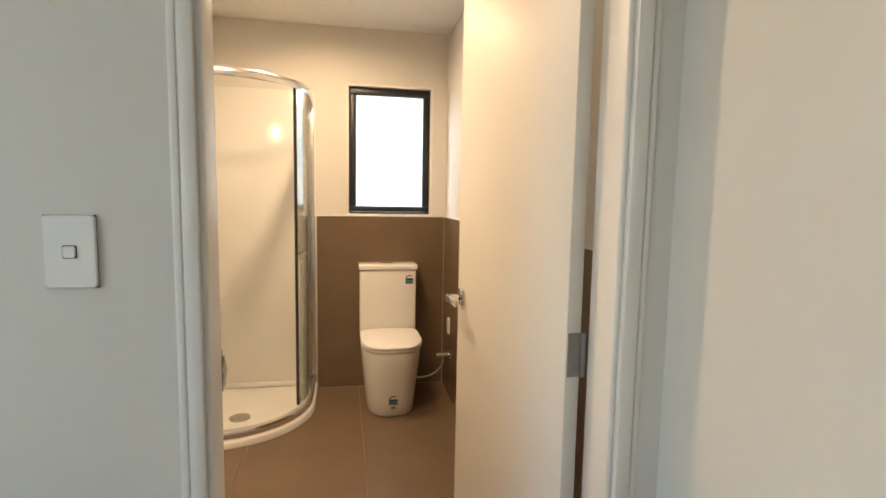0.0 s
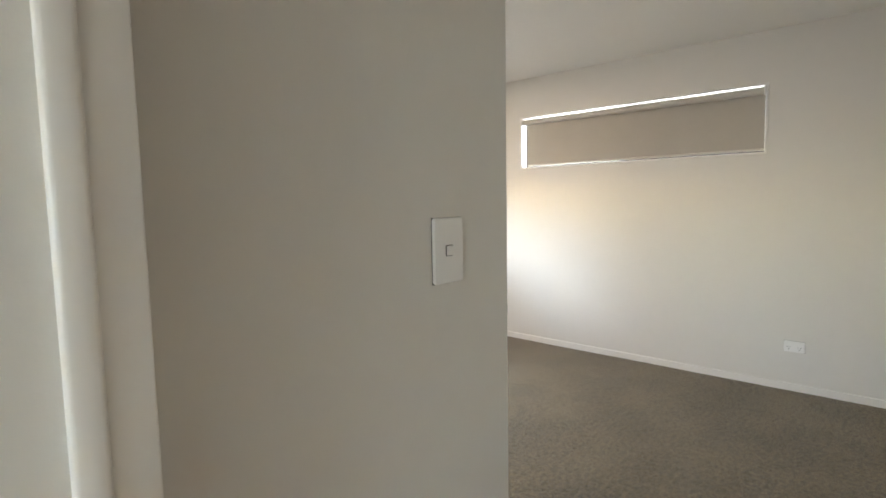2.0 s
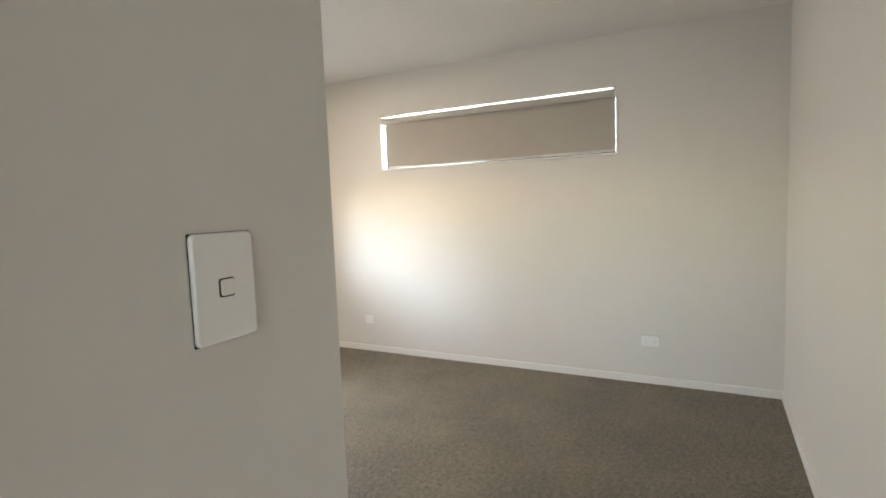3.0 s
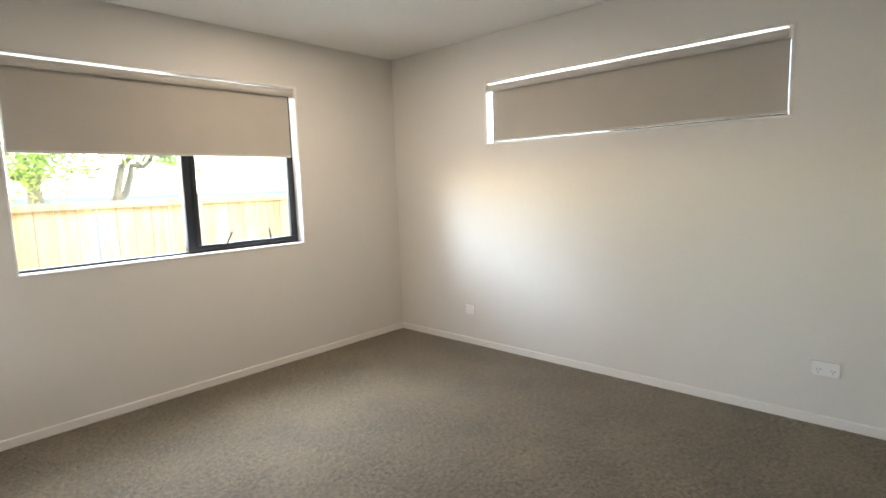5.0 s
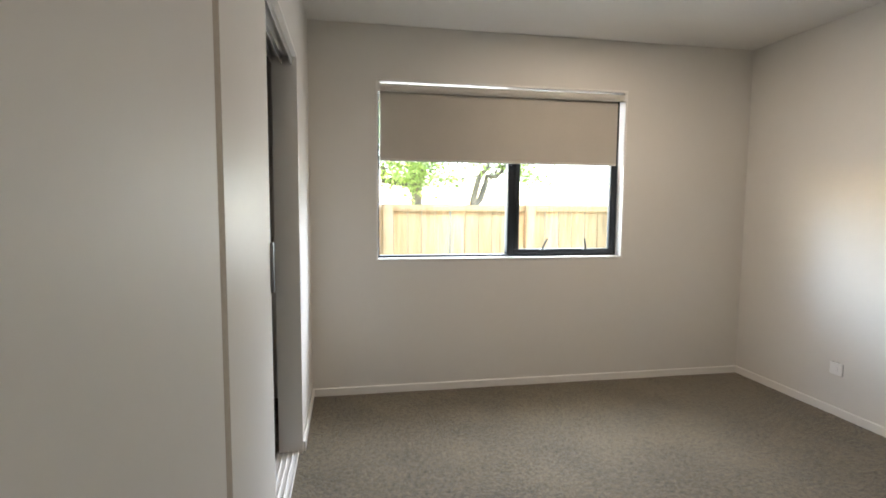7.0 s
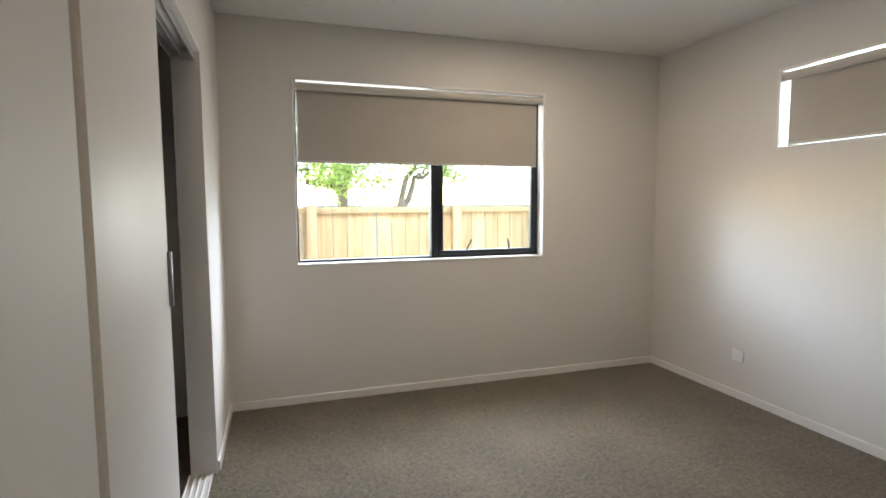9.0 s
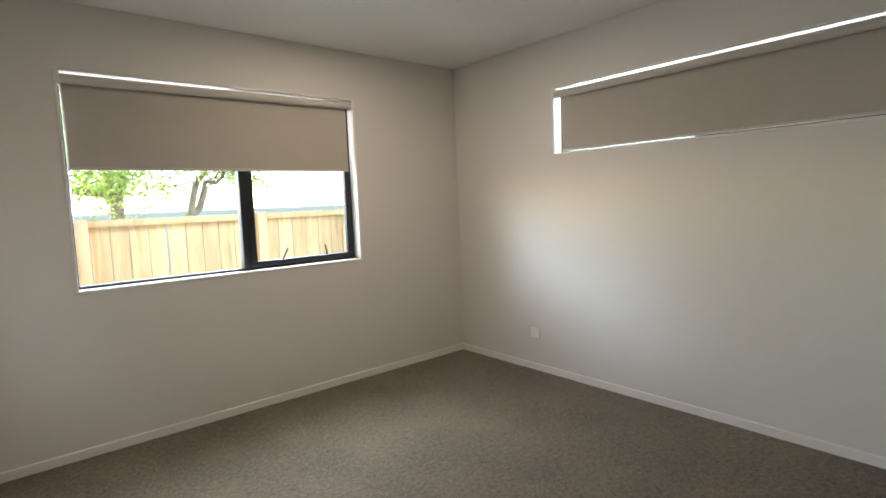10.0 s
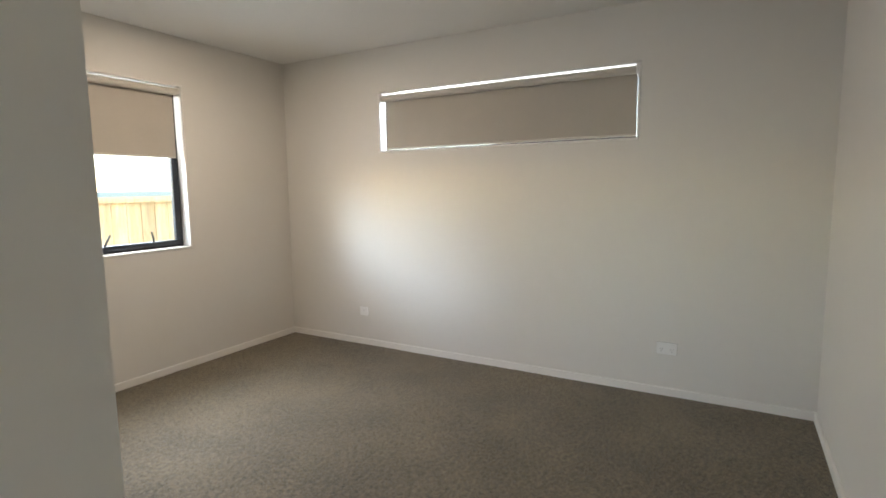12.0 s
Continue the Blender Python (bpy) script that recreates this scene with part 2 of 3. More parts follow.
def box(lo, hi, bevel=0.0, segments=2, bm=None):
    """An axis-aligned box, its edges rounded; joined to bm where one is given."""
    out = bmesh.new()
    size = [abs(b - a) for a, b in zip(lo, hi)]
    mid = [(a + b) / 2 for a, b in zip(lo, hi)]
    bmesh.ops.create_cube(out, size=1, matrix=Matrix.LocRotScale(mid, None, size))
    if bevel:
        bmesh.ops.bevel(out, geom=list(out.edges), offset=min(bevel, min(size) * 0.45), segments=segments, affect="EDGES", profile=0.5)
    return merge(bm, out) if bm else out


def merge(bm, other):
    me = bpy.data.meshes.new("tmp")
    other.to_mesh(me)
    other.free()
    bm.from_mesh(me)
    bpy.data.meshes.remove(me)
    return bm


def tube(points, radius, sides=12, bm=None, closed_ends=True, taper=None):
    """A round bar along a line of points."""
    out = bm or bmesh.new()
    pts = [Vector(p) for p in points]
    rings = []
    side = None
    for i, p in enumerate(pts):
        d = (pts[min(i + 1, len(pts) - 1)] - pts[max(i - 1, 0)]).normalized()
        if side is None or abs(side.dot(d)) > 0.98:
            side = d.orthogonal()
        side = (side - d * side.dot(d)).normalized()
        up = d.cross(side)
        r = radius if taper is None else radius + (taper - radius) * i / (len(pts) - 1)
        rings.append([out.verts.new(p + (side * math.cos(a) + up * math.sin(a)) * r) for a in (2 * math.pi * k / sides for k in range(sides))])
    for a, b in zip(rings, rings[1:]):
        for k in range(sides):
            out.faces.new((a[k], a[(k + 1) % sides], b[(k + 1) % sides], b[k]))
    if closed_ends:
        out.faces.new(rings[0][::-1]), out.faces.new(rings[-1])
    return out


def loft(rings, bm=None, cap=True):
    """A skin through closed rings with the same count of points."""
    out = bm or bmesh.new()
    vs = [[out.verts.new(p) for p in ring] for ring in rings]
    n = len(rings[0])
    for a, b in zip(vs, vs[1:]):
        for k in range(n):
            out.faces.new((a[k], a[(k + 1) % n], b[(k + 1) % n], b[k]))
    if cap:
        out.faces.new(vs[0][::-1]), out.faces.new(vs[-1])
    return out


def sweep(outline, profile, bm=None):
    """A profile of (outward, up) carried along an open line of (place, outward) pairs."""
    out = bm or bmesh.new()
    rings = [[out.verts.new(Vector((p[0] + d[0] * o, p[1] + d[1] * o, u))) for o, u in profile] for p, d in outline]
    n = len(profile)
    for a, b in zip(rings, rings[1:]):
        for k in range(n):
            out.faces.new((a[k], a[(k + 1) % n], b[(k + 1) % n], b[k]))
    out.faces.new(rings[0][::-1]), out.faces.new(rings[-1])
    return out


def wall(name, axis, lo, hi, u0, u1, z0, z1, holes=(), mat=None):
    """A wall of thickness lo..hi across its axis, from u0 to u1 along it, with openings (u, u, z, z) through it."""
    us = sorted({u0, u1, *(v for hx in holes for v in hx[:2])})
    zs = sorted({z0, z1, *(v for hx in holes for v in hx[2:])})
    def solid(i, j):
        if not (0 <= i < len(us) - 1 and 0 <= j < len(zs) - 1):
            return False
        cu, cz = (us[i] + us[i + 1]) / 2, (zs[j] + zs[j + 1]) / 2
        return not any(a < cu < b and c < cz < d for a, b, c, d in holes)
    bm, seen = bmesh.new(), {}
    def vert(w, u, z):
        key = (w, u, z)
        if key not in seen:
            seen[key] = bm.verts.new((w, u, z) if axis == "x" else (u, w, z))
        return seen[key]
    for i in range(len(us) - 1):
        for j in range(len(zs) - 1):
            if not solid(i, j):
                continue
            a, b, c, d = us[i], us[i + 1], zs[j], zs[j + 1]
            for w in (lo, hi):
                bm.faces.new([vert(w, *p) for p in ((a, c), (b, c), (b, d), (a, d))])
            for di, dj, p, q in ((-1, 0, (a, c), (a, d)), (1, 0, (b, c), (b, d)), (0, -1, (a, c), (b, c)), (0, 1, (a, d), (b, d))):
                if not solid(i + di, j + dj):
                    bm.faces.new([vert(lo, *p), vert(lo, *q), vert(hi, *q), vert(hi, *p)])
    return tagged(link_mesh(name, bm, mat or M_WALL), kind="structure")


# ---- the rooms ----
H = 2.4
WX = -3.158           # face of the wardrobe wall
WS = -3.188           # face of its south end, beside the entry
EX = -4.055           # hall side of the bedroom door wall
HY = -2.655           # hall side of the bathroom wall
BY = -2.53            # bathroom side of it
BE = -3.97            # bathroom's east wall
BW = -5.70            # bathroom's west wall
SY = -3.962           # bedroom's south wall
NWIN = (-2.735, -0.985, 0.895, 2.062)
EWIN = (-2.974, -1.02, 1.596, 2.058)
# HWIN is an added opening, out of view, for the hall's fill light
HWIN = (-4.60, -3.40, 0.90, 2.10)
BWIN = (-4.640, -4.074, 1.184, 2.040)
WARD = (-2.395, -0.772, 0.0, 1.98)
BDOOR = (-4.917, -4.121, 0.0, 2.02)

wall("wall_north", "y", 0.0, 0.16, -5.85, 0.16, -0.25, H + 0.2, [NWIN, BWIN])
wall("wall_east", "x", 0.0, 0.16, SY - 0.1, 0.0, -0.25, H + 0.2, [EWIN])
wall("wall_south", "y", SY - 0.1, SY, -3.92, 0.0, 0.0, H)
wall("wall_entry", "y", -3.083, -2.98, -3.92, WS, 0.0, H)
end_wall = wall("wall_wardrobe_end", "x", WS - 0.10, WS, -2.98, WARD[0], 0.0, H)
for v in end_wall.data.vertices:      # its face runs slightly out of square to meet the opening
    if v.co.y > -2.9 and v.co.x > WS - 0.05:
        v.co.x = WX - 0.001
wall("wall_wardrobe", "x", WX - 0.115, WX, WARD[0], 0.0, 0.0, H, [WARD])
wall("wall_wardrobe_back", "x", BE, -3.92, BY, 0.0, 0.0, H)
wall("wall_hall_east", "x", EX, -3.92, -4.7, BY, 0.0, H, [(-3.962, -3.190, 0.0, 2.02)])
wall("wall_hall_north", "y", HY, BY, -7.1, EX, 0.0, H, [BDOOR])
wall("wall_bath_west", "x", BW - 0.1, BW, BY, 0.0, 0.0, H)
wall("wall_hall_south", "y", -4.84, -4.7, -7.1, -3.92, 0.0, H)
wall("wall_hall_west", "x", -7.24, -7.1, -4.84, BY, 0.0, H, [HWIN])
tagged(link_mesh("ceiling", box((-7.2, -4.8, H), (-0.002, -0.002, H + 0.1)), M_CEIL), kind="structure")
tagged(link_mesh("roof", box((-7.4, -5.0, H + 0.2), (0.16, 0.16, H + 0.3)), M_CLAD), kind="structure")


def carpet(name, x0, x1, y0, y1, step):
    """Cut-pile carpet: a fine sheet of small tufts."""
    nx, ny = int((x1 - x0) / step), int((y1 - y0) / step)
    rng = np.random.default_rng(4)
    gx, gy = np.meshgrid(np.linspace(x0, x1, nx + 1), np.linspace(y0, y1, ny + 1), indexing="ij")
    gz = rng.normal(0, 0.0009, gx.shape) + 0.0012 * np.sin(gx * 9 + 2 * np.sin(gy * 5))
    co = np.stack([gx, gy, gz], -1).reshape(-1, 3)
    i = np.arange(nx)[:, None] * (ny + 1) + np.arange(ny)[None, :]
    faces = np.stack([i, i + ny + 1, i + ny + 2, i + 1], -1).reshape(-1, 4)
    me = bpy.data.meshes.new(name)
    me.from_pydata(co.tolist(), [], faces.tolist())
    me.materials.append(M_CARPET)
    me.shade_smooth()
    return tagged(new(name, me), "brown-grey cut-pile carpet across the bedroom", kind="structure")


carpet("floor_bedroom", -3.93, 0.0, SY, 0.0, 0.0125)
tagged(link_mesh("floor_hall", box((-7.1, -4.7, -0.05), (-3.93, -2.59, -0.001)), M_CARPET), kind="structure")
tagged(link_mesh("floor_slab", box((-7.4, -5.0, -0.35), (0.16, 0.16, -0.06)), M_GROUT), kind="structure")
tagged(link_mesh("floor_bath_bed", box((BW, -2.59, -0.05), (BE, 0.0, -0.004)), M_GROUT), kind="structure")


# ---- skirting ----
def skirting(name, p, q, inward):
    """A board from p to q at the foot of a wall, its top edge rounded."""
    (x0, y0), (x1, y1), (dx, dy) = p, q, inward
    prof = [(0, 0), (0.012, 0), (0.012, 0.046), (0.0105, 0.0490), (0.007, 0.051), (0, 0.051)]
    bm = sweep([((x0, y0), (dx, dy)), ((x1, y1), (dx, dy))], prof)
    return tagged(link_mesh(name, bm, M_TRIM), "white painted skirting board along the wall", kind="structure")


skirting("baseboard_north", (WX, -0.001), (0, -0.001), (0, -1))
skirting("baseboard_east", (-0.001, 0), (-0.001, SY), (-1, 0))
skirting("baseboard_south", (-0.0, SY + 0.001), (-3.92, SY + 0.001), (0, 1))
skirting("baseboard_entry", (-3.92, -3.084), (WS + 0.012, -3.084), (0, -1))
skirting("baseboard_wardrobe_end", (WS + 0.001, -3.096), (WX, WARD[0] - 0.004), (1, 0))
skirting("baseboard_wardrobe_nib", (WX + 0.001, WARD[1] + 0.004), (WX + 0.001, 0), (1, 0))
skirting("baseboard_hall_east", (EX - 0.001, -3.18), (EX - 0.001, HY), (-1, 0))
skirting("baseboard_hall_north", (-7.1, HY - 0.001), (BDOOR[0] - 0.03, HY - 0.001), (0, -1))


# ---- windows ----
def bar_frame(w, h, t, y0, y1, bevel=0.002, head=None):
    """Four bars round an opening w x h."""
    bm = box((0, y0, 0), (w, y1, t), bevel)
    box((0, y0, h - (head or t)), (w, y1, h), bevel, bm=bm)
    box((0, y0, t), (t, y1, h - t), bevel, bm=bm)
    return box((w - t, y0, t), (w, y1, h - t), bevel, bm=bm)


def window(name, m, w, h, label, mullion=None, sash=None, fixed=(), pane=None, sash_bar=0.036, recess=0.085, bar=0.013, head=0.019):
    """An aluminium window in a white lined opening. Local x along the wall, y outwards, z up from the opening's corner."""
    r = root(name, m, label, "window", kind="structure")
    t = 0.010
    bm = box((-0.006, -0.006, -0.004), (w + 0.006, recess, t), 0.003)
    box((-0.006, -0.004, h - t), (w + 0.006, recess, h + 0.004), 0.003, bm=bm)
    box((-0.004, -0.004, t), (t, recess, h - t), 0.002, bm=bm)
    box((w - t, -0.004, t), (w + 0.004, recess, h - t), 0.002, bm=bm)
    part("window_lining", bm, M_TRIM, r, "white painted timber lining")
    fr = part("window_frame", bar_frame(w, h, bar + t, recess, recess + 0.06, head=head), M_ALU, r, "dark grey aluminium frame")
    if mullion:
        part("mullion", box((mullion - 0.03, recess - 0.004, t), (mullion + 0.03, recess + 0.058, h - t), 0.003), M_ALU, r)
    for a, b in fixed:
        part("pane", box((a, recess + 0.028, t + 0.01), (b, recess + 0.034, h - t - 0.01)), M_GLASS if pane is None else pane, r).visible_shadow = False
    if sash:
        a, b = sash
        s = part("sash", bar_frame(b - a, h - 2 * (t + 0.014), sash_bar, 0, 0.034, 0.003), M_ALU, r, "dark aluminium opening sash")
        s.location = (a, recess - 0.010, t + 0.014)
        part("pane", box((sash_bar - 0.006, 0.012, sash_bar - 0.006), (b - a - sash_bar + 0.006, 0.018, h - 2 * (t + 0.014) - sash_bar + 0.006)), M_GLASS if pane is None else pane, s).visible_shadow = False
    return r


def stay(parent, x, lean):
    """A small winder catch on the sash's lower bar."""
    bm = box((x - 0.022, 0.052, 0.050), (x + 0.022, 0.076, 0.060), 0.003)
    tube([(x, 0.062, 0.058), (x + lean * 0.25, 0.055, 0.085), (x + lean, 0.050, 0.135)], 0.0075, 8, bm, taper=0.006)
    part("catch", bm, M_BLACK, parent, "small black window catch")


nw = NWIN[1] - NWIN[0]
north_window = window("window_1", pose(NWIN[0], 0, NWIN[2]), nw, NWIN[3] - NWIN[2],
                      "dark aluminium window with fixed and awning panes, half covered by a blind",
                      mullion=0.945, sash=(0.965, nw - 0.03), fixed=((0.03, 0.93),))
stay(north_window, 1.17, 0.035)
stay(north_window, 1.50, -0.018)
ew = EWIN[1] - EWIN[0]
window("window_2", pose(0, EWIN[1], EWIN[2], 0, 0, -90), ew, EWIN[3] - EWIN[2],
       "long high slot window behind a lowered roller blind", mullion=ew / 2,
       sash=(ew / 2 + 0.02, ew - 0.028), fixed=((0.028, ew / 2 - 0.025),), sash_bar=0.014)
bw = BWIN[1] - BWIN[0]
bath_window = window("window_3", pose(BWIN[0], 0, BWIN[2]), bw, BWIN[3] - BWIN[2],
                     "dark framed bathroom window with frosted glass", sash=(0.022, bw - 0.022), pane=M_FROST, recess=0.035, bar=0.012, head=0.03)
part("catch", box((bw / 2 - 0.03, 0.004, 0.045), (bw / 2 + 0.03, 0.026, 0.06), 0.004), M_BLACK, bath_window, "small black catch")

# made-up window, out of view, round the hall's fill lamp
window("added_window_hall", pose(-7.1, HWIN[0], HWIN[2], 0, 0, 90), HWIN[1] - HWIN[0], HWIN[3] - HWIN[2], "unseen plain dark framed window added to let daylight into the hall", fixed=((0.03, HWIN[1] - HWIN[0] - 0.03),), recess=0.07)


def roller_blind(m, w, h, drop, label, chain=None, inset=0.046, inset_end=None):
    """Roller blind inside an opening w x h; local axes as the window's. drop: height of the rail's foot above the opening's foot."""
    r = root("roller_blind", m, label, "blind", "bedroom roller blinds")
    wi = w - inset - (inset_end or inset)
    zc, yc, rad = h - 0.046, 0.020, 0.025
    rings = [[(x, yc + rad * math.cos(a), zc + rad * math.sin(a)) for a in (2 * math.pi * k / 28 for k in range(28))] for x in (0.022, w - 0.022)]
    part("roll", loft(rings), M_ROLL, r, "rolled beige fabric")
    for x in (0.0105, w - 0.0225):
        part("bracket", box((x, -0.004, zc - 0.028), (x + 0.012, 0.050, h - 0.0105), 0.003), M_RAIL, r, "pale plastic end bracket")
    y = yc + rad - 0.003
    n, rings = 48, []
    for j in range(9):
        z = zc - (zc - drop - 0.012) * j / 8
        xs = [inset + wi * i / n for i in range(n + 1)]
        wave = [0.0016 * math.sin(i * 0.55) * j / 8 for i in range(n + 1)]
        rings.append([(x, y + v, z) for x, v in zip(xs, wave)] + [(x, y + v + 0.003, z) for x, v in zip(reversed(xs), reversed(wave))])
    bm = loft(rings)
    part("fabric", bm, M_FABRIC, r, "beige blockout fabric")
    part("bottom_rail", box((inset - 0.001, yc + rad - 0.006, drop), (inset + wi + 0.001, yc + rad + 0.005, drop + 0.017), 0.005), M_ROLL, r, "slim beige bottom rail")
    if chain:
        bm = bmesh.new()
        k = int(2 * chain / 0.008)
        for i in range(k):
            f = 2 * i / k
            d, side = (f, 0) if f < 1 else (2 - f, 1)
            c = Vector((0.023 + 0.004 * math.sin(d * 5), 0.010 + 0.030 * side * (1 - d ** 6) + 0.012 * d ** 6 + 0.004 * math.sin(d * 7), zc - 0.01 - chain * d))
            bmesh.ops.create_icosphere(bm, subdivisions=1, radius=0.0044, matrix=Matrix.Translation(c))
        part("chain", bm, M_PLASTIC, r, "white beaded chain loop")
    return r


roller_blind(pose(NWIN[0], 0, NWIN[2]), nw, NWIN[3] - NWIN[2], 0.652, "beige roller blind half lowered in the large window", chain=0.74, inset=0.026, inset_end=0.046)
roller_blind(pose(0, EWIN[1], EWIN[2], 0, 0, -90), ew, EWIN[3] - EWIN[2], 0.020, "beige roller blind fully lowered over the slot window", inset_end=0.020)


# ---- switches and sockets ----
def rounded_plate(w, h, t, rad=0.006):
    bm = bmesh.new()
    ring = []
    for cx, cz, a0 in ((w / 2 - rad, h / 2 - rad, 0), (-w / 2 + rad, h / 2 - rad, 90), (-w / 2 + rad, -h / 2 + rad, 180), (w / 2 - rad, -h / 2 + rad, 270)):
        for k in range(5):
            a = radians(a0 + 22.5 * k)
            ring.append((cx + rad * math.cos(a), cz + rad * math.sin(a)))
    back = [(x, 0, z) for x, z in ring]
    mid = [(x, -t * 0.7, z) for x, z in ring]
    front = [(x * (1 - 0.003 / w), -t, z * (1 - 0.003 / h)) for x, z in ring]
    return loft([back, mid, front], bm)


def light_switch(m, label, w=0.079, h=0.119):
    """Upright plate with one rocker; local y points into the wall."""
    r = root("light_switch", m, label, "light switch", "light switches")
    part("plate", rounded_plate(w, h, 0.007), M_PLASTIC, r)
    # dark box a hair larger than the plate, drawn as its shadow line
    part("plate_shadow", box((-w / 2 - 0.0004, -0.0012, -h / 2 - 0.0004), (w / 2 + 0.0004, 0.0, h / 2 + 0.0004)), M_GAP, r, "thin dark edge standing in for the shadow line round the plate")
    part("rocker_surround", rounded_plate(0.0216, 0.0216, 0.0085, 0.003), M_GAP, r, "thin dark gap round the rocker")
    part("rocker", rounded_plate(0.0194, 0.0194, 0.0100, 0.003), M_PLASTIC, r)
    return r


def power_socket(m, label, w=0.118, h=0.074):
    """Level double outlet; local y points into the wall."""
    r = root("power_socket", m, label, "power socket", "bedroom power sockets")
    part("plate", rounded_plate(w, h, 0.008), M_PLASTIC, r)
    # shadow line round the socket plate, put in as a dark sheet
    part("plate_shadow", box((-w / 2 - 0.0004, -0.0012, -h / 2 - 0.0004), (w / 2 + 0.0004, 0, h / 2 + 0.0004)), M_GAP, r)
    for cx in (-0.030, 0.030):
        bm = bmesh.new()
        for dx, dz, ang in ((-0.007, -0.004, 30), (0.007, -0.004, -30), (0, -0.019, 0)):
            slot = box((-0.0012, -0.0088, -0.004), (0.0012, -0.006, 0.004))
            bmesh.ops.transform(slot, matrix=Matrix.Translation((cx + dx, 0, dz)) @ Matrix.Rotation(radians(ang), 4, "Y"), verts=slot.verts)
            merge(bm, slot)
        part("pin_slots", bm, M_GAP, r, "dark pin slots")
        part("rocker", box((cx - 0.007, -0.0105, 0.013), (cx + 0.007, -0.007, 0.026), 0.0015), M_PLASTIC, r)
    return r


def outlet_plate(m, label, w=0.084, h=0.074):
    """Small level plate with one blank insert; local y points into the wall."""
    r = root("outlet_plate", m, label, "wall outlet")
    part("plate", rounded_plate(w, h, 0.008), M_PLASTIC, r)
    # dark backing that paints the thin shadow round this plate
    part("plate_shadow", box((-w / 2 - 0.0004, -0.0012, -h / 2 - 0.0004), (w / 2 + 0.0004, 0, h / 2 + 0.0004)), M_GAP, r)
    part("insert_gap", rounded_plate(0.027, 0.023, 0.0083, 0.002), M_GAP, r)
    part("insert", rounded_plate(0.0258, 0.0218, 0.0092, 0.002), M_PLASTIC, r)
    return r


light_switch(pose(-3.380, -3.0835, 1.219), "white single light switch on the bedroom entry wall")
light_switch(pose(-5.078, HY - 0.0005, 1.226), "white single light switch beside the bathroom door", 0.072, 0.112)
outlet_plate(pose(-0.0005, -0.822, 0.286, 0, 0, -90), "white blank outlet plate low on the bedroom wall")
power_socket(pose(-0.0005, -3.182, 0.302, 0, 0, -90), "white double power socket near the bedroom corner")


# ---- ceiling lamps ----
def downlight(x, y, label):
    r = root("downlight", pose(x, y, H), label, "downlight", "recessed downlights")
    prof = [(0.055, -0.0005), (0.055, -0.003), (0.051, -0.0055), (0.042, -0.0055), (0.036, -0.002), (0.036, -0.0005)]
    bm = bmesh.new()
    rings = [[bm.verts.new((o * math.cos(a), o * math.sin(a), z)) for o, z in prof] for a in (2 * math.pi * k / 32 for k in range(32))]
    for i in range(32):
        a, b = rings[i], rings[(i + 1) % 32]
        for k in range(len(prof)):
            bm.faces.new((a[k], a[(k + 1) % 6], b[(k + 1) % 6], b[k]))
    part("trim_ring", bm, M_PLASTIC, r, "white trim ring")
    bm = bmesh.new()
    bmesh.ops.create_circle(bm, cap_ends=True, segments=28, radius=0.0355, matrix=Matrix.Translation((0, 0, -0.0025)))
    part("diffuser", bm, M_LAMP, r, "glowing warm diffuser")


downlight(-1.40, -1.02, "round white recessed downlight, lit, in the bedroom ceiling")
for lx, ly in ((-4.78, -0.75), (-5.02, -1.75)):
    downlight(lx, ly, "round white recessed downlight, lit, in the bathroom ceiling")


# ---- wardrobe ----
def wardrobe():
    y0, y1, _, top = WARD
    r = root("wardrobe", pose(WX, 0, 0), "white built-in wardrobe with its sliding doors slid open", "wardrobe")
    d = 0.115
    part("jamb", box((-d, y1 - 0.018, 0.0), (0.003, y1 + 0.002, top - 0.018), 0.002), M_TRIM, r)
    part("jamb", box((-d, y0 - 0.002, 0.0), (-0.016, y0 + 0.012, top - 0.018), 0.002), M_TRIM, r)
    # added strip, coloured like the shade between wall end and recessed door
    part("shade_strip", box((-0.024, y0 + 0.0005, 0.0), (-0.004, y0 + 0.072, top - 0.018), 0.008, 3), M_GROOVE_SHADE, r, "brown strip painted as the shaded groove beside the sliding doors")
    part("head", box((-d, y0 - 0.002, top - 0.018), (0.003, y1 + 0.002, top + 0.002), 0.002), M_TRIM, r)
    bm = bmesh.new()
    for x in (-0.022, -0.068, -0.114):
        box((x - 0.003, y0 + 0.018, top - 0.055), (x + 0.003, y1 - 0.018, top - 0.018), 0.001, 1, bm=bm)
    box((-0.117, y0 + 0.018, top - 0.022), (-0.019, y1 - 0.018, top - 0.017), bm=bm)
    part("top_track", bm, M_STEEL, r, "pale metal double top track")
    bm = box((-0.124, y0 + 0.018, 0.0), (-0.016, y1 - 0.018, 0.008), 0.002)
    for x in (-0.020, -0.046, -0.070, -0.094, -0.120):
        box((x - 0.003, y0 + 0.018, 0.006), (x + 0.003, y1 - 0.018, 0.016), 0.001, 1, bm=bm)
    part("floor_track", bm, M_TRIM, r, "white grooved floor track")
    for x, ya, yb, lab in ((-0.062, -2.375, -1.55, "white enamelled sliding wardrobe door slid open"),
                           (-0.108, -2.375, -1.585, "white enamelled sliding wardrobe door behind the first")):
        w = yb - ya
        dr = part("sliding_door", box((0, 0, 0), (0.034, w, top - 0.045), 0.003), M_DOOR, r, lab)
        dr.location = (x, ya, 0.017)
        part("pull", box((0.030, w - 0.016, 0.94), (0.0455, w + 0.0012, 1.115), 0.0015), M_GALV, dr, "satin steel edge pull")


wardrobe()
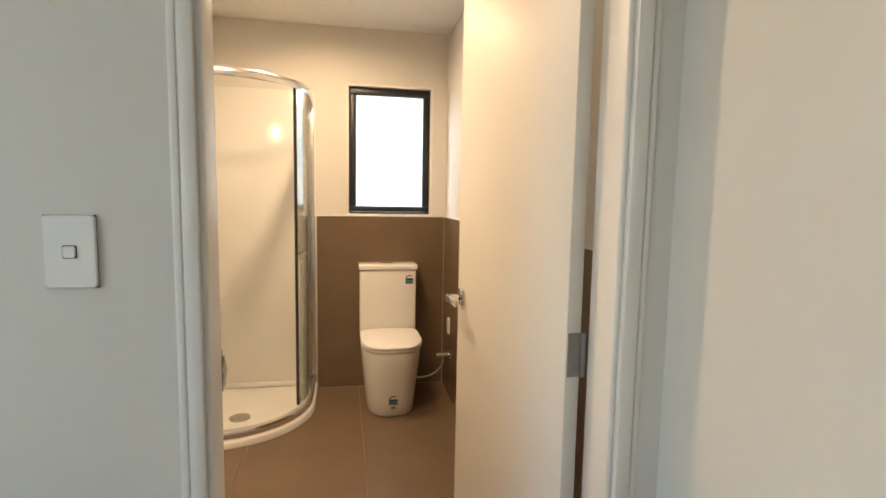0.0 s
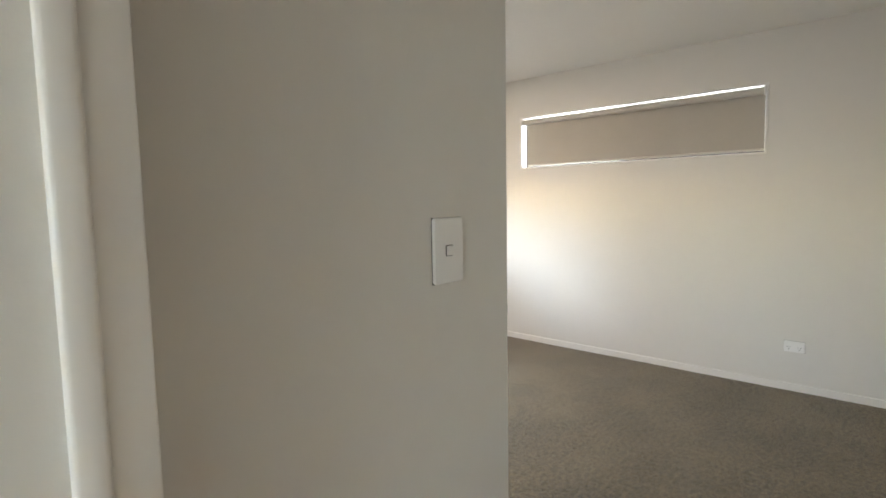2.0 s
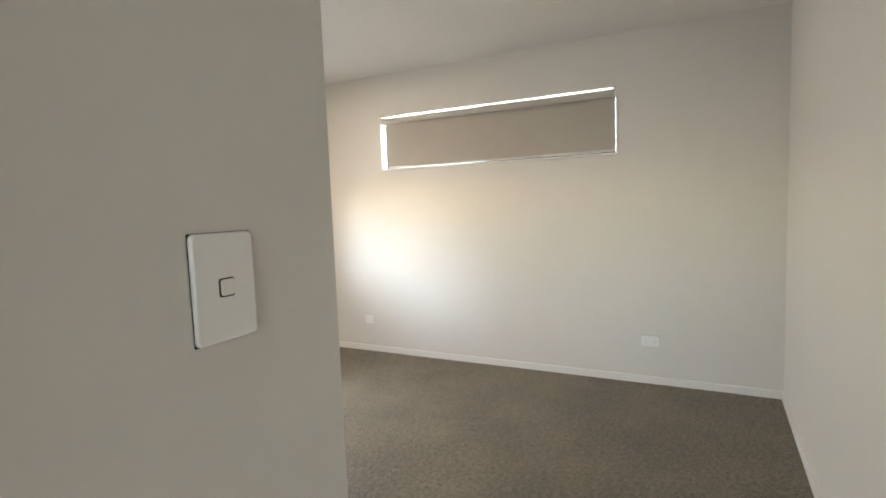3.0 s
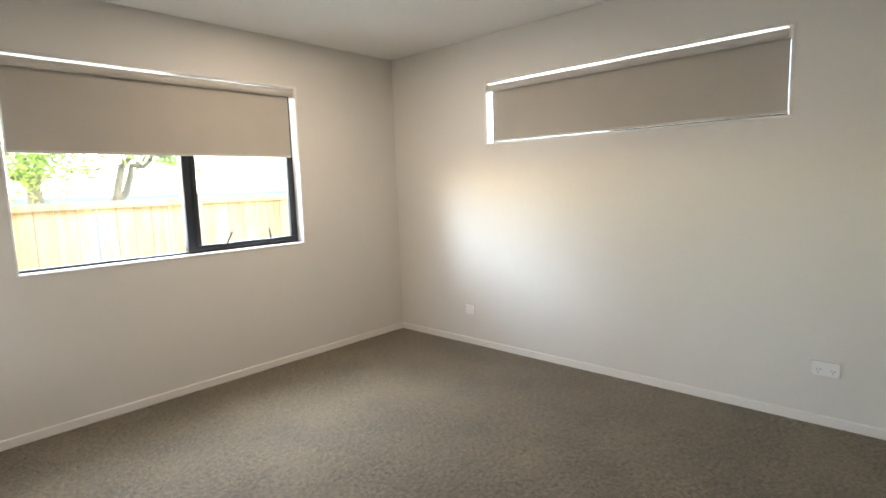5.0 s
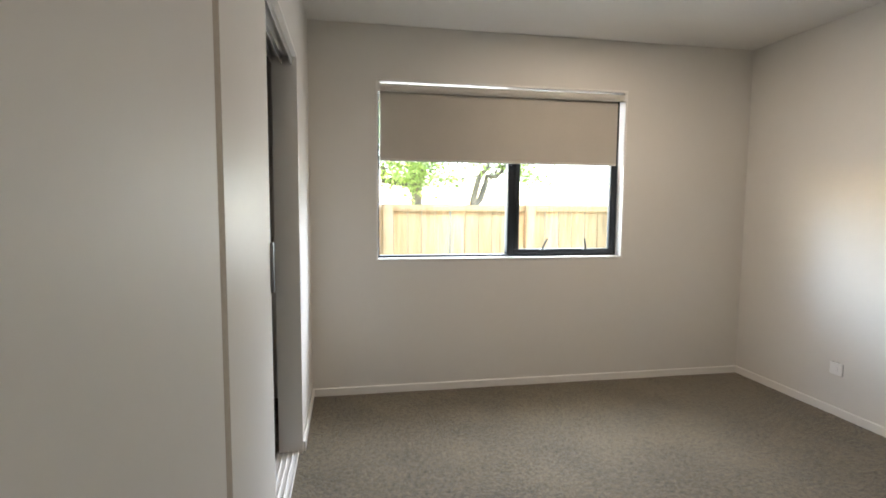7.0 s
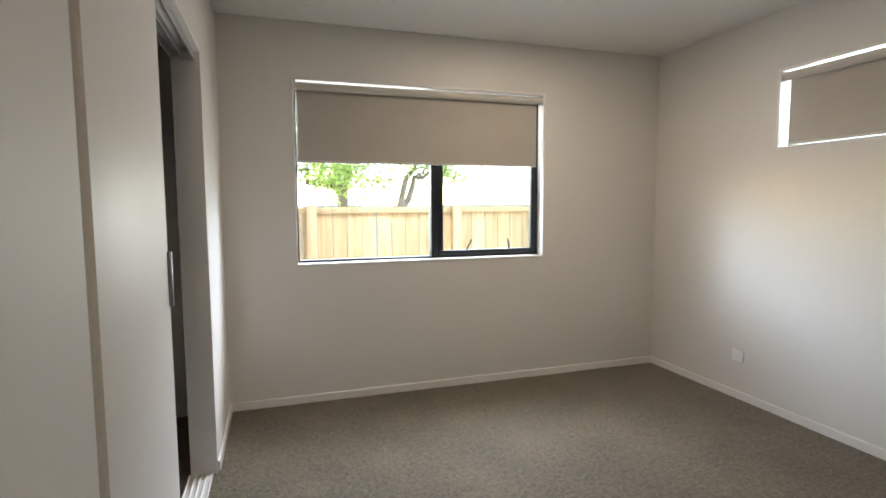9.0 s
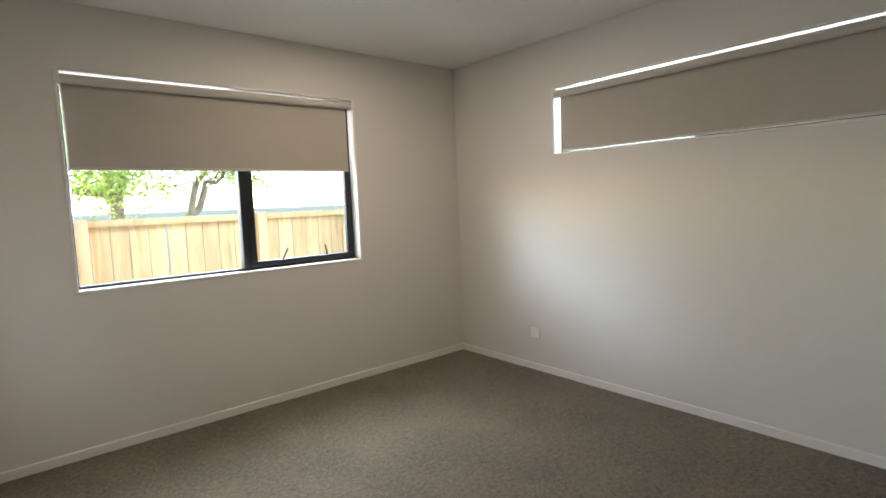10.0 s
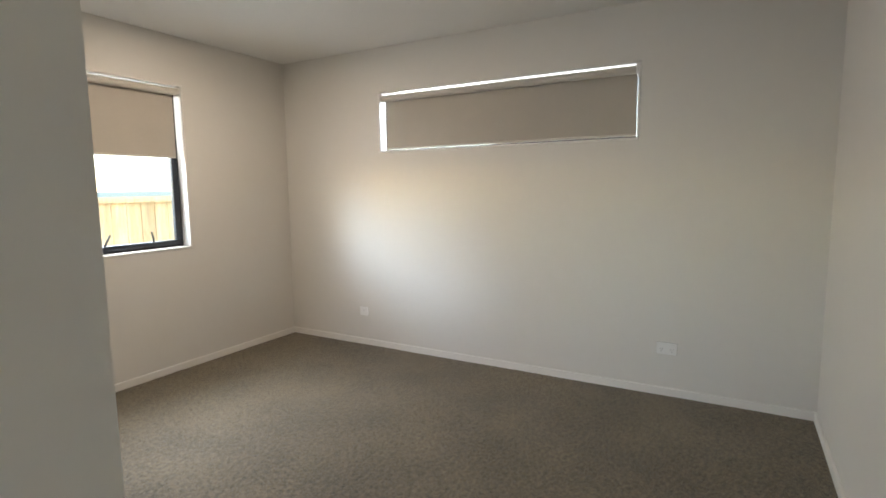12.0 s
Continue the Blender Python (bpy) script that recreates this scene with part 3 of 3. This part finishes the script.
tagged(link_mesh("wardrobe_shelf", box((-3.918, -2.978, 1.66), (-3.48, -0.002, 1.685), 0.002), M_TRIM),
       "white wardrobe shelf inside the dark closet", "shelf")


# ---- doorways ----
def jamb_set(name, lining, stop, label):
    """lining, stop: lists of boxes (lo, hi) of a door frame."""
    r = root(name, Matrix(), label, "door frame", kind="structure")
    for lo, hi in lining:
        part("jamb_board", box(lo, hi, 0.003), M_TRIM, r)
    for lo, hi in stop:
        part("door_stop", box(lo, hi, 0.006, 3), M_TRIM, r)
    return r


bx0, bx1, _, btop = BDOOR
j0, j1 = HY - 0.008, BY + 0.005
bath_frame = jamb_set("door_frame_bathroom",
                      [((bx0 - 0.001, j0, 0), (bx0 + 0.022, j1, btop - 0.022)), ((bx1 - 0.030, j0, 0), (bx1 + 0.001, j1, btop - 0.022)),
                       ((bx0 - 0.001, j0, btop - 0.022), (bx1 + 0.001, j1, btop + 0.001)),
                       ((bx1 + 0.004, HY - 0.004, 0), (bx1 + 0.016, HY + 0.001, btop + 0.01)), ((bx0 - 0.016, HY - 0.004, 0), (bx0 - 0.004, HY + 0.001, btop + 0.01))],
                      [((bx0 + 0.020, HY + 0.004, 0), (bx0 + 0.033, BY - 0.042, btop - 0.022)), ((bx1 - 0.042, HY + 0.004, 0), (bx1 - 0.028, BY - 0.042, btop - 0.022)),
                       ((bx0 + 0.022, HY + 0.004, btop - 0.034), (bx1 - 0.030, BY - 0.042, btop - 0.020))],
                      "white painted door frame of the bathroom")
sp = part("strike_plate", box((bx0 + 0.0215, BY - 0.036, 0.945), (bx0 + 0.024, BY + 0.003, 1.025), 0.001), M_CHROME, bath_frame, "chrome strike plate")
part("latch_hole", box((bx0 + 0.023, BY - 0.026, 0.972), (bx0 + 0.0246, BY - 0.008, 0.998)), M_GAP, sp)
part("lip", tube([(bx0 + 0.024, BY + 0.001, 0.955), (bx0 + 0.027, BY + 0.009, 0.985), (bx0 + 0.024, BY + 0.001, 1.015)], 0.004, 8), M_CHROME, sp)
fr = jamb_set("door_frame_bedroom",
              [((-3.986, -3.196, 0), (-3.916, -3.172, 1.998)), ((-3.986, -3.963, 0), (-3.916, -3.945, 1.998)), ((-3.986, -3.963, 1.998), (-3.916, -3.172, 2.021))],
              [((-3.988, -3.207, 0), (-3.958, -3.194, 1.99)), ((-3.988, -3.947, 0), (-3.958, -3.935, 1.99)), ((-3.988, -3.945, 1.985), (-3.958, -3.196, 1.999))],
              "white painted door frame of the bedroom")
strike = part("strike_plate", box((-3.953, -3.1985, 0.955), (-3.919, -3.195, 1.025), 0.001), M_GALV, fr, "chrome strike plate")
part("latch_hole", box((-3.945, -3.1992, 0.975), (-3.930, -3.196, 1.003), 0.001), M_GAP, strike)
part("lip", tube([(-3.920, -3.1985, 0.962), (-3.911, -3.197, 0.990), (-3.920, -3.1985, 1.018)], 0.002, 8), M_CHROME, strike)


def bathroom_door():
    """Flush leaf hung on its right jamb, standing open into the bathroom. Local x runs from the hinge along the leaf."""
    ang = 95.3
    r = root("door_1", pose(-4.160, -2.517, 0.008, 0, 0, ang), "white flush bathroom door standing open into the bathroom", "door", kind="structure")
    part("leaf", box((0.003, 0.002, 0), (0.763, 0.037, 1.98), 0.0025), M_DOOR, r)
    for z in (0.20, 0.925, 1.78):
        hg = part("hinge", box((0.001, 0.004, z), (0.0035, 0.034, z + 0.098), 0.0008, 1), M_GALV, r, "zinc butt hinge")
        for k in range(3):
            part("screw", tube([(0.0012, 0.014 + 0.008 * (k % 2), z + 0.018 + 0.031 * k), (0.0000, 0.014 + 0.008 * (k % 2), z + 0.018 + 0.031 * k)], 0.0030, 10), M_GALV, hg)
        part("knuckle", tube([(0.0, -0.003, z), (0.0, -0.003, z + 0.098)], 0.0065, 12), M_GALV, hg)
    for side, y0 in ((1, 0.037), (-1, 0.002)):
        hd = part("lever_handle", box((0.690, min(y0, y0 + side * 0.009), 0.938), (0.742, max(y0, y0 + side * 0.009), 0.992), 0.002), M_CHROME, r, "chrome lever handle on a square rose")
        bm = tube([(0.717, y0 + side * 0.008, 0.965), (0.717, y0 + side * 0.056, 0.965)], 0.010, 14)
        box((0.600, min(y0 + side * 0.048, y0 + side * 0.060), 0.953), (0.727, max(y0 + side * 0.048, y0 + side * 0.060), 0.977), 0.003, bm=bm)
        part("lever", bm, M_CHROME, hd)


bathroom_door()


# ---- bathroom ----
def toilet():
    r = root("toilet", pose(-4.378, -0.012, 0.0), "white back-to-wall ceramic toilet with closed lid", "toilet")

    def ring(w, back, front, z, n=48, sq=0.70):
        """Plan outline: square at the wall, round in front."""
        pts = []
        for k in range(n):
            a = 2 * math.pi * k / n
            c, s = math.cos(a), math.sin(a)
            e = 0.32 if s > 0 else sq
            x = w / 2 * math.copysign(abs(c) ** e, c)
            mid = back - (back - front) * 0.52
            y = mid + (back - mid if s > 0 else mid - front) * math.copysign(abs(s) ** (0.32 if s > 0 else 0.88), s)
            pts.append((x, y, z))
        return pts
    levels = [(0.300, -0.530, 0.0), (0.306, -0.540, 0.012), (0.316, -0.556, 0.10), (0.340, -0.578, 0.22), (0.360, -0.598, 0.32), (0.368, -0.608, 0.385), (0.366, -0.606, 0.400), (0.352, -0.594, 0.408)]
    part("pan", loft([ring(w, -0.004, f, z) for w, f, z in levels]), M_CERAMIC, r, "skirted ceramic pan")
    seat = part("seat", loft([ring(w, b, f, z) for w, b, f, z in ((0.362, -0.165, -0.604, 0.413), (0.370, -0.163, -0.610, 0.416), (0.370, -0.163, -0.610, 0.422), (0.364, -0.165, -0.606, 0.425))]), M_PLASTIC, r)
    part("lid", loft([ring(w, b, f, z) for w, b, f, z in ((0.364, -0.165, -0.606, 0.430), (0.374, -0.162, -0.613, 0.433), (0.374, -0.162, -0.613, 0.441), (0.366, -0.165, -0.607, 0.447), (0.340, -0.175, -0.585, 0.450))]), M_PLASTIC, r, "closed slim white lid")
    cis = part("cistern", box((-0.185, -0.160, 0.405), (0.185, -0.003, 0.832), 0.014, 3), M_CERAMIC, r)
    part("cistern_lid", box((-0.192, -0.167, 0.834), (0.192, -0.001, 0.869), 0.008, 3), M_CERAMIC, r)
    part("flush_button", box((-0.040, -0.105, 0.868), (0.040, -0.060, 0.873), 0.002), M_CHROME, r, "chrome dual flush button")

    def sticker(x, y, z, s, lean):
        """Small rating label in blue and white."""
        m = Matrix.Translation((x, y, z)) @ Matrix.Rotation(radians(lean), 4, "X") @ Matrix.Scale(s, 4)
        for nm, mat, lo, hi in (("label_backing", M_PLASTIC, (-0.5, -0.02, -0.62), (0.5, 0, 0.55)), ("label_band", M_LABEL_DARK, (-0.5, -0.03, -0.02), (0.5, -0.01, 0.25)),
                                ("label_field", M_LABEL_BLUE, (-0.5, -0.03, -0.48), (0.5, -0.01, -0.04))):
            b = box(lo, hi)
            bmesh.ops.transform(b, matrix=m, verts=b.verts)
            part(nm, b, mat, r, "small printed rating label")
        b = bmesh.new()
        arcs = [[(0.48 * math.cos(a) * k, -0.025, 0.22 + 0.46 * math.sin(a) * k) for k in (1.0, 0.72)] for a in (math.pi * (0.25 + 0.75 * i / 12) for i in range(13))]
        for (p, q), (p2, q2) in zip(arcs, arcs[1:]):
            b.faces.new([b.verts.new(v) for v in (p, q, q2, p2)])
        bmesh.ops.transform(b, matrix=m, verts=b.verts)
        part("label_arc", b, M_LABEL_DARK, r)
        return m
    sticker(0.138, -0.1605, 0.765, 0.050, 0)
    m = sticker(0.0, -0.5575, 0.105, 0.052, 9)
    b = box((-0.28, -0.03, -0.95), (0.28, -0.01, -0.68))
    bmesh.ops.transform(b, matrix=m, verts=b.verts)
    part("label_mark", b, M_LABEL_RED, r, "small red printed mark")


toilet()


def water_valve():
    r = root("water_valve", pose(BE - 0.010, -0.255, 0.276), "chrome stop valve and flexible hose beside the toilet", "valve")
    bm = tube([(0.0, 0, 0), (-0.006, 0, 0)], 0.026, 20)
    part("flange", bm, M_CHROME, r)
    bm = tube([(-0.004, 0, 0), (-0.050, 0, 0)], 0.010, 14)
    tube([(-0.050, 0, 0), (-0.088, 0, 0)], 0.013, 14, bm)
    tube([(-0.034, 0, 0), (-0.034, 0, -0.032)], 0.009, 12, bm)
    part("valve_body", bm, M_CHROME, r)
    pts = [(-0.034 - 0.29 * f ** 1.6, 0.02 * f, -0.030 - 0.14 * math.sin(min(1, f * 1.25) * math.pi / 2) + 0.05 * f ** 3) for f in (i / 20 for i in range(21))]
    part("hose", tube(pts, 0.0055, 10), M_STEEL, r, "braided steel hose")


water_valve()
rp = root("wall_plate", pose(BE - 0.010, -0.237, 0.467, 0, 0, -90), "small white plate on the tiled bathroom wall", "wall plate")
part("plate", rounded_plate(0.050, 0.105, 0.010), M_PLASTIC, rp)

SX, SYc, SR = -5.335, -0.335, 0.495     # centre and radius of the shower's round corner


def shower_line(r, n=28):
    """Plan of the tray's front: from the north wall round to the west wall, with outward directions."""
    pts = [((SX + r, -0.002 - 0.0), (1, 0)), ((SX + r, SYc), (1, 0))]
    for k in range(1, n):
        a = -math.pi / 2 * k / n
        pts.append(((SX + r * math.cos(a), SYc + r * math.sin(a)), (math.cos(a), math.sin(a))))
    pts += [((SX, SYc - r), (0, -1)), (((BW + 0.001), SYc - r), (0, -1))]
    return pts


def curved_pane(r, a0, a1, z0, z1, thick=0.006, n=24):
    bm = bmesh.new()
    line = []
    for k in range(n + 1):
        a = a0 + (a1 - a0) * k / n
        line.append(((SX + r * math.cos(a), SYc + r * math.sin(a)), (math.cos(a), math.sin(a))))
    return sweep(line, [(0, z0), (thick, z0), (thick, z1), (0, z1)], bm)


def shower():
    r = root("shower", Matrix(), "corner quadrant shower with chrome rails and curved glass doors", "shower")
    rim = [(0.0, 0.002), (-0.002, 0.030), (-0.006, 0.037), (-0.012, 0.040), (-0.058, 0.040), (-0.066, 0.038), (-0.075, 0.026), (-0.075, 0.002)]
    part("tray_rim", sweep(shower_line(SR), rim), M_ACRYLIC, r, "white moulded tray edge")
    bm = bmesh.new()
    inner = [bm.verts.new((p[0] - d[0] * 0.07, p[1] - d[1] * 0.07, 0.028)) for p, d in shower_line(SR)]
    corner = bm.verts.new(((BW + 0.001), -0.002, 0.028))
    bm.faces.new([*inner, corner])
    part("tray_base", bm, M_ACRYLIC, r)
    part("waste_cover", loft([[(-5.255 + q * math.cos(a), -0.50 + q * math.sin(a), z) for a in (2 * math.pi * k / 28 for k in range(28))] for q, z in ((0.058, 0.029), (0.058, 0.034), (0.050, 0.038), (0.02, 0.039))]), M_STEEL, r, "round satin waste cover")
    for nm, lo, hi in (("wall_liner", ((BW + 0.001), -0.008, 0.03), (SX + SR - 0.004, -0.001, 1.98)), ("wall_liner", ((BW + 0.001), -0.83, 0.03), ((BW + 0.008), -0.008, 1.98))):
        part(nm, box(lo, hi, 0.002), M_ACRYLIC, r, "white acrylic shower wall")
    part("tray_upstand", box(((BW + 0.008), -0.022, 0.03), (SX + SR - 0.07, -0.008, 0.066), 0.006), M_ACRYLIC, r)
    part("tray_upstand", box(((BW + 0.008), -0.83, 0.03), ((BW + 0.022), -0.022, 0.066), 0.006), M_ACRYLIC, r)
    rr = SR - 0.048
    for nm, z0, z1 in (("top_rail", 1.885, 1.930), ("bottom_rail", 0.039, 0.088)):
        part(nm, sweep(shower_line(rr), [(0.0, z0), (0.030, z0), (0.034, z0 + 0.006), (0.034, z1 - 0.006), (0.030, z1), (0.0, z1)]), M_BRIGHT, r, "bright curved aluminium rail")
    part("wall_channel", box((SX + rr - 0.002, -0.034, 0.10), (SX + rr + 0.036, -0.008, 1.90), 0.003), M_BRIGHT, r)
    part("wall_channel", box(((BW + 0.008), SYc - rr - 0.036, 0.10), ((BW + 0.034), SYc - rr + 0.002, 1.90), 0.003), M_CHROME, r)
    # fixed glass beside each wall
    g = part("fixed_glass", box((SX + rr + 0.014, SYc + 0.02, 0.10), (SX + rr + 0.020, -0.03, 1.89)), M_SHOWER_GLASS, r, "clear fixed glass panel")
    g.visible_shadow = False
    g = part("fixed_glass", box((BW + 0.03, SYc - rr - 0.020, 0.10), (SX - 0.10, SYc - rr - 0.014, 1.89)), M_SHOWER_GLASS, r, "clear fixed glass panel")
    g.visible_shadow = False
    # two doors slid apart
    for a0, a1, edge in ((-0.46, 0.10, -0.46), (-1.75, -1.50, -1.50)):
        d = part("sliding_glass", curved_pane(rr + 0.006, a0, a1, 0.105, 1.89), M_SHOWER_GLASS, r, "curved sliding glass door")
        d.visible_shadow = False
        for a in (a0, a1):
            part("edge_strip", curved_pane(rr + 0.001, a - 0.008, a + 0.008, 0.105, 1.89, 0.016, 2), M_STEEL if a != edge else M_GAP if edge == -0.46 else M_STEEL, d, "long edge seal strip")
        s = 1 if edge == -0.46 else -1
        a = edge + 0.05 * s
        c = Vector((SX + (rr + 0.03) * math.cos(a), SYc + (rr + 0.03) * math.sin(a), 0.985))
        o = Vector((math.cos(a), math.sin(a), 0))
        tg = Vector((-math.sin(a), math.cos(a), 0)) * s
        bm = tube([c - o * 0.040, c + o * 0.018], 0.006, 10)
        tube([c + o * 0.018 - tg * 0.006, c + o * 0.018 + tg * 0.042], 0.0055, 10, bm)
        part("door_knob", bm, M_CHROME, d, "small chrome pull")
        w = Vector((SX + (rr + 0.012) * math.cos(a), SYc + (rr + 0.012) * math.sin(a), 0.135))
        part("roller", tube([w - o * 0.008, w + o * 0.014], 0.014, 16), M_STEEL, d, "small door roller")
    # moulded footrest column in the far corner
    def corner(rad, z, n=10):
        return [(BW + 0.008, -0.008, z)] + [(BW + 0.008 + rad * math.cos(a), -0.008 - rad * math.sin(a), z) for a in (math.pi / 2 * k / n for k in range(n + 1))]
    part("corner_column", loft([corner(q, z) for q, z in ((0.23, 0.04), (0.22, 0.26), (0.16, 0.275), (0.155, 0.49), (0.19, 0.51), (0.19, 0.525))]), M_ACRYLIC, r, "moulded white corner footrest")


shower()

# tiled floor and tiled lower walls
def tile_field(name, us, vs, make, label):
    """Tiles between the joints us and vs, each a slab of its own."""
    r = root(name, Matrix(), label, kind="structure")
    for a, b in zip(us, us[1:]):
        for c, d in zip(vs, vs[1:]):
            part("tile", make(a + 0.0015, b - 0.0015, c + 0.0015, d - 0.0015), M_TILE, r)


tile_field("tiles_floor", (BW, -5.16, -4.565, BE), (BY, -1.42, -0.012), lambda a, b, c, d: box((a, c, -0.006), (b, d, 0.0), 0.001, 1), "large taupe floor tiles with pale joints")
tile_field("tiles_north", (SX + SR, BE - 0.005), (0.0, 1.176), lambda a, b, c, d: box((a, -0.011, c), (b, -0.001, d), 0.001, 1), "large taupe wall tiles below the window")
tile_field("tiles_east", (BY + 0.02, -1.25, -0.012), (0.0, 1.176), lambda a, b, c, d: box((BE - 0.010, a, c), (BE - 0.0005, b, d), 0.001, 1), "large taupe wall tiles on the side wall")
tagged(link_mesh("trim_tile_north", box((SX + SR, -0.014, 1.1765), (BE, -0.0005, 1.184), 0.002), M_TRIM), kind="structure")
tagged(link_mesh("trim_tile_east", box((BE - 0.014, BY + 0.02, 1.1765), (BE - 0.0005, -0.014, 1.184), 0.002), M_TRIM), kind="structure")
tagged(link_mesh("trim_bath_corner", box((BE - 0.014, -0.0155, 0.001), (BE - 0.0075, -0.011, 1.176), 0.001), M_GROUT), kind="structure")
tagged(link_mesh("trim_floor_joint", box((SX + SR, -0.0145, 0.0002), (BE - 0.01, -0.0112, 0.004), 0.0008, 1), M_GROUT), kind="structure")


# ---- outdoors ----
GZ = -0.35
FENCE_POSTS = tuple(-2.51 + 1.565 * k for k in range(-4, 7))
bm = bmesh.new()
bmesh.ops.create_grid(bm, x_segments=40, y_segments=40, size=4000, matrix=Matrix.Translation((0, 0, GZ)))
tagged(link_mesh("ground", bm, M_SOIL), kind="structure")
FY = 2.05


def fence():
    """Pine paling fence, seen from its rail side."""
    r = root("fence", pose(0, FY, GZ), "new pale pine paling fence with posts and top rail", "fence")
    top = 1.25 - GZ
    palings = []
    x, k = -9.0, 0
    rng = random.Random(7)
    meshes = []
    for v in range(6):
        bm = box((0, 0, 0), (0.145 + 0.004 * rng.random(), 0.019, top - 0.02), 0.003, 1)
        bmesh.ops.recalc_face_normals(bm, faces=bm.faces)
        me = bpy.data.meshes.new("paling")
        bm.to_mesh(me)
        bm.free()
        me.materials.append(M_PINE)
        meshes.append(me)
    while x < 8.0:
        ob = new("paling", meshes[k % 6])
        ob.parent = r
        ob.location = (x, 0.046 + 0.003 * rng.random(), -0.02 + 0.012 * rng.random())
        x += 0.152 + 0.006 * rng.random() + (0.008 if k % 7 == 3 else 0)
        k += 1
    for px in FENCE_POSTS:
        part("post", box((px - 0.05, -0.055, -0.3), (px + 0.05, 0.044, top + 0.018), 0.004), M_PINE, r)
    for z in (0.22, top - 0.045):
        for a, b in zip(FENCE_POSTS, FENCE_POSTS[1:]):
            part("rail", box((a + 0.051, 0.0, z - 0.045 if z < 1 else top - 0.058), (b - 0.051, 0.045, z + 0.045 if z < 1 else top + 0.006), 0.003), M_PINE, r)


fence()


def limb(bm, a, b, r0, r1, wob, rng):
    pts = []
    for i in range(7):
        f = i / 6
        p = a.lerp(b, f) + Vector((rng.uniform(-1, 1), rng.uniform(-1, 1), rng.uniform(-1, 1))) * wob * math.sin(math.pi * f)
        pts.append(p)
    tube(pts, r0, 9, bm, taper=r1)
    return pts


def tree(name, base, forks, seed, label, leaves=15000, spread=0.58):
    """Trunk with wandering limbs, and a loose crown of small leaves round the outer limbs."""
    rng = random.Random(seed)
    r = root(name, pose(*base), label, "tree", "trees behind the fence")
    bm, tips = bmesh.new(), []
    trunk = limb(bm, Vector((0, 0, -0.2)), Vector(forks[0]), 0.10, 0.075, 0.06, rng)
    for f in forks[1:]:
        main = limb(bm, trunk[-1], Vector(f), 0.052, 0.020, 0.14, rng)
        for i in (2, 3, 4, 5, 6):
            for _ in range(1):
                d = Vector((rng.uniform(-1, 1), rng.uniform(-1, 1), rng.uniform(-0.3, 0.9))).normalized() * rng.uniform(0.5, 1.1)
                tw = limb(bm, main[i], main[i] + d, 0.013, 0.004, 0.08, rng)
                tips += tw[3:]
    part("trunk", bm, M_BARK, r, "grey-brown trunk and limbs")
    verts, faces = [], []
    for i in range(leaves):
        t = rng.choice(tips)
        c = t + Vector((rng.gauss(0, 1), rng.gauss(0, 1), rng.gauss(0, 0.8))) * spread * 0.4
        u = Vector((rng.uniform(-1, 1), rng.uniform(-1, 1), rng.uniform(-1, 1))).normalized()
        v = u.orthogonal().normalized()
        s = rng.uniform(0.022, 0.05)
        k = len(verts)
        w = u.cross(v) * s * 0.12
        verts += [c - u * s, c + v * s * 0.38 + w, c + u * s, c - v * s * 0.38 + w]
        faces.append((k, k + 1, k + 2, k + 3))
    me = bpy.data.meshes.new("crown")
    me.from_pydata(verts, [], faces)
    me.materials.append(M_LEAF)
    ob = new("crown", me)
    ob.parent = r
    tagged(ob, "loose fresh green foliage")


tree("tree", (-1.95, 3.75, GZ), [(-0.02, 0, 1.75), (-0.35, 0.1, 3.4), (0.25, 0.1, 3.6), (-1.1, -0.1, 2.3)], 3, "leafy green tree standing behind the pine fence")
tree("tree", (-1.35, 3.85, GZ), [(0.2, 0, 1.6), (0.48, 0.1, 2.5), (0.66, -0.1, 2.25)], 11, "leaning tree with forked limbs behind the fence", leaves=2400, spread=0.26)
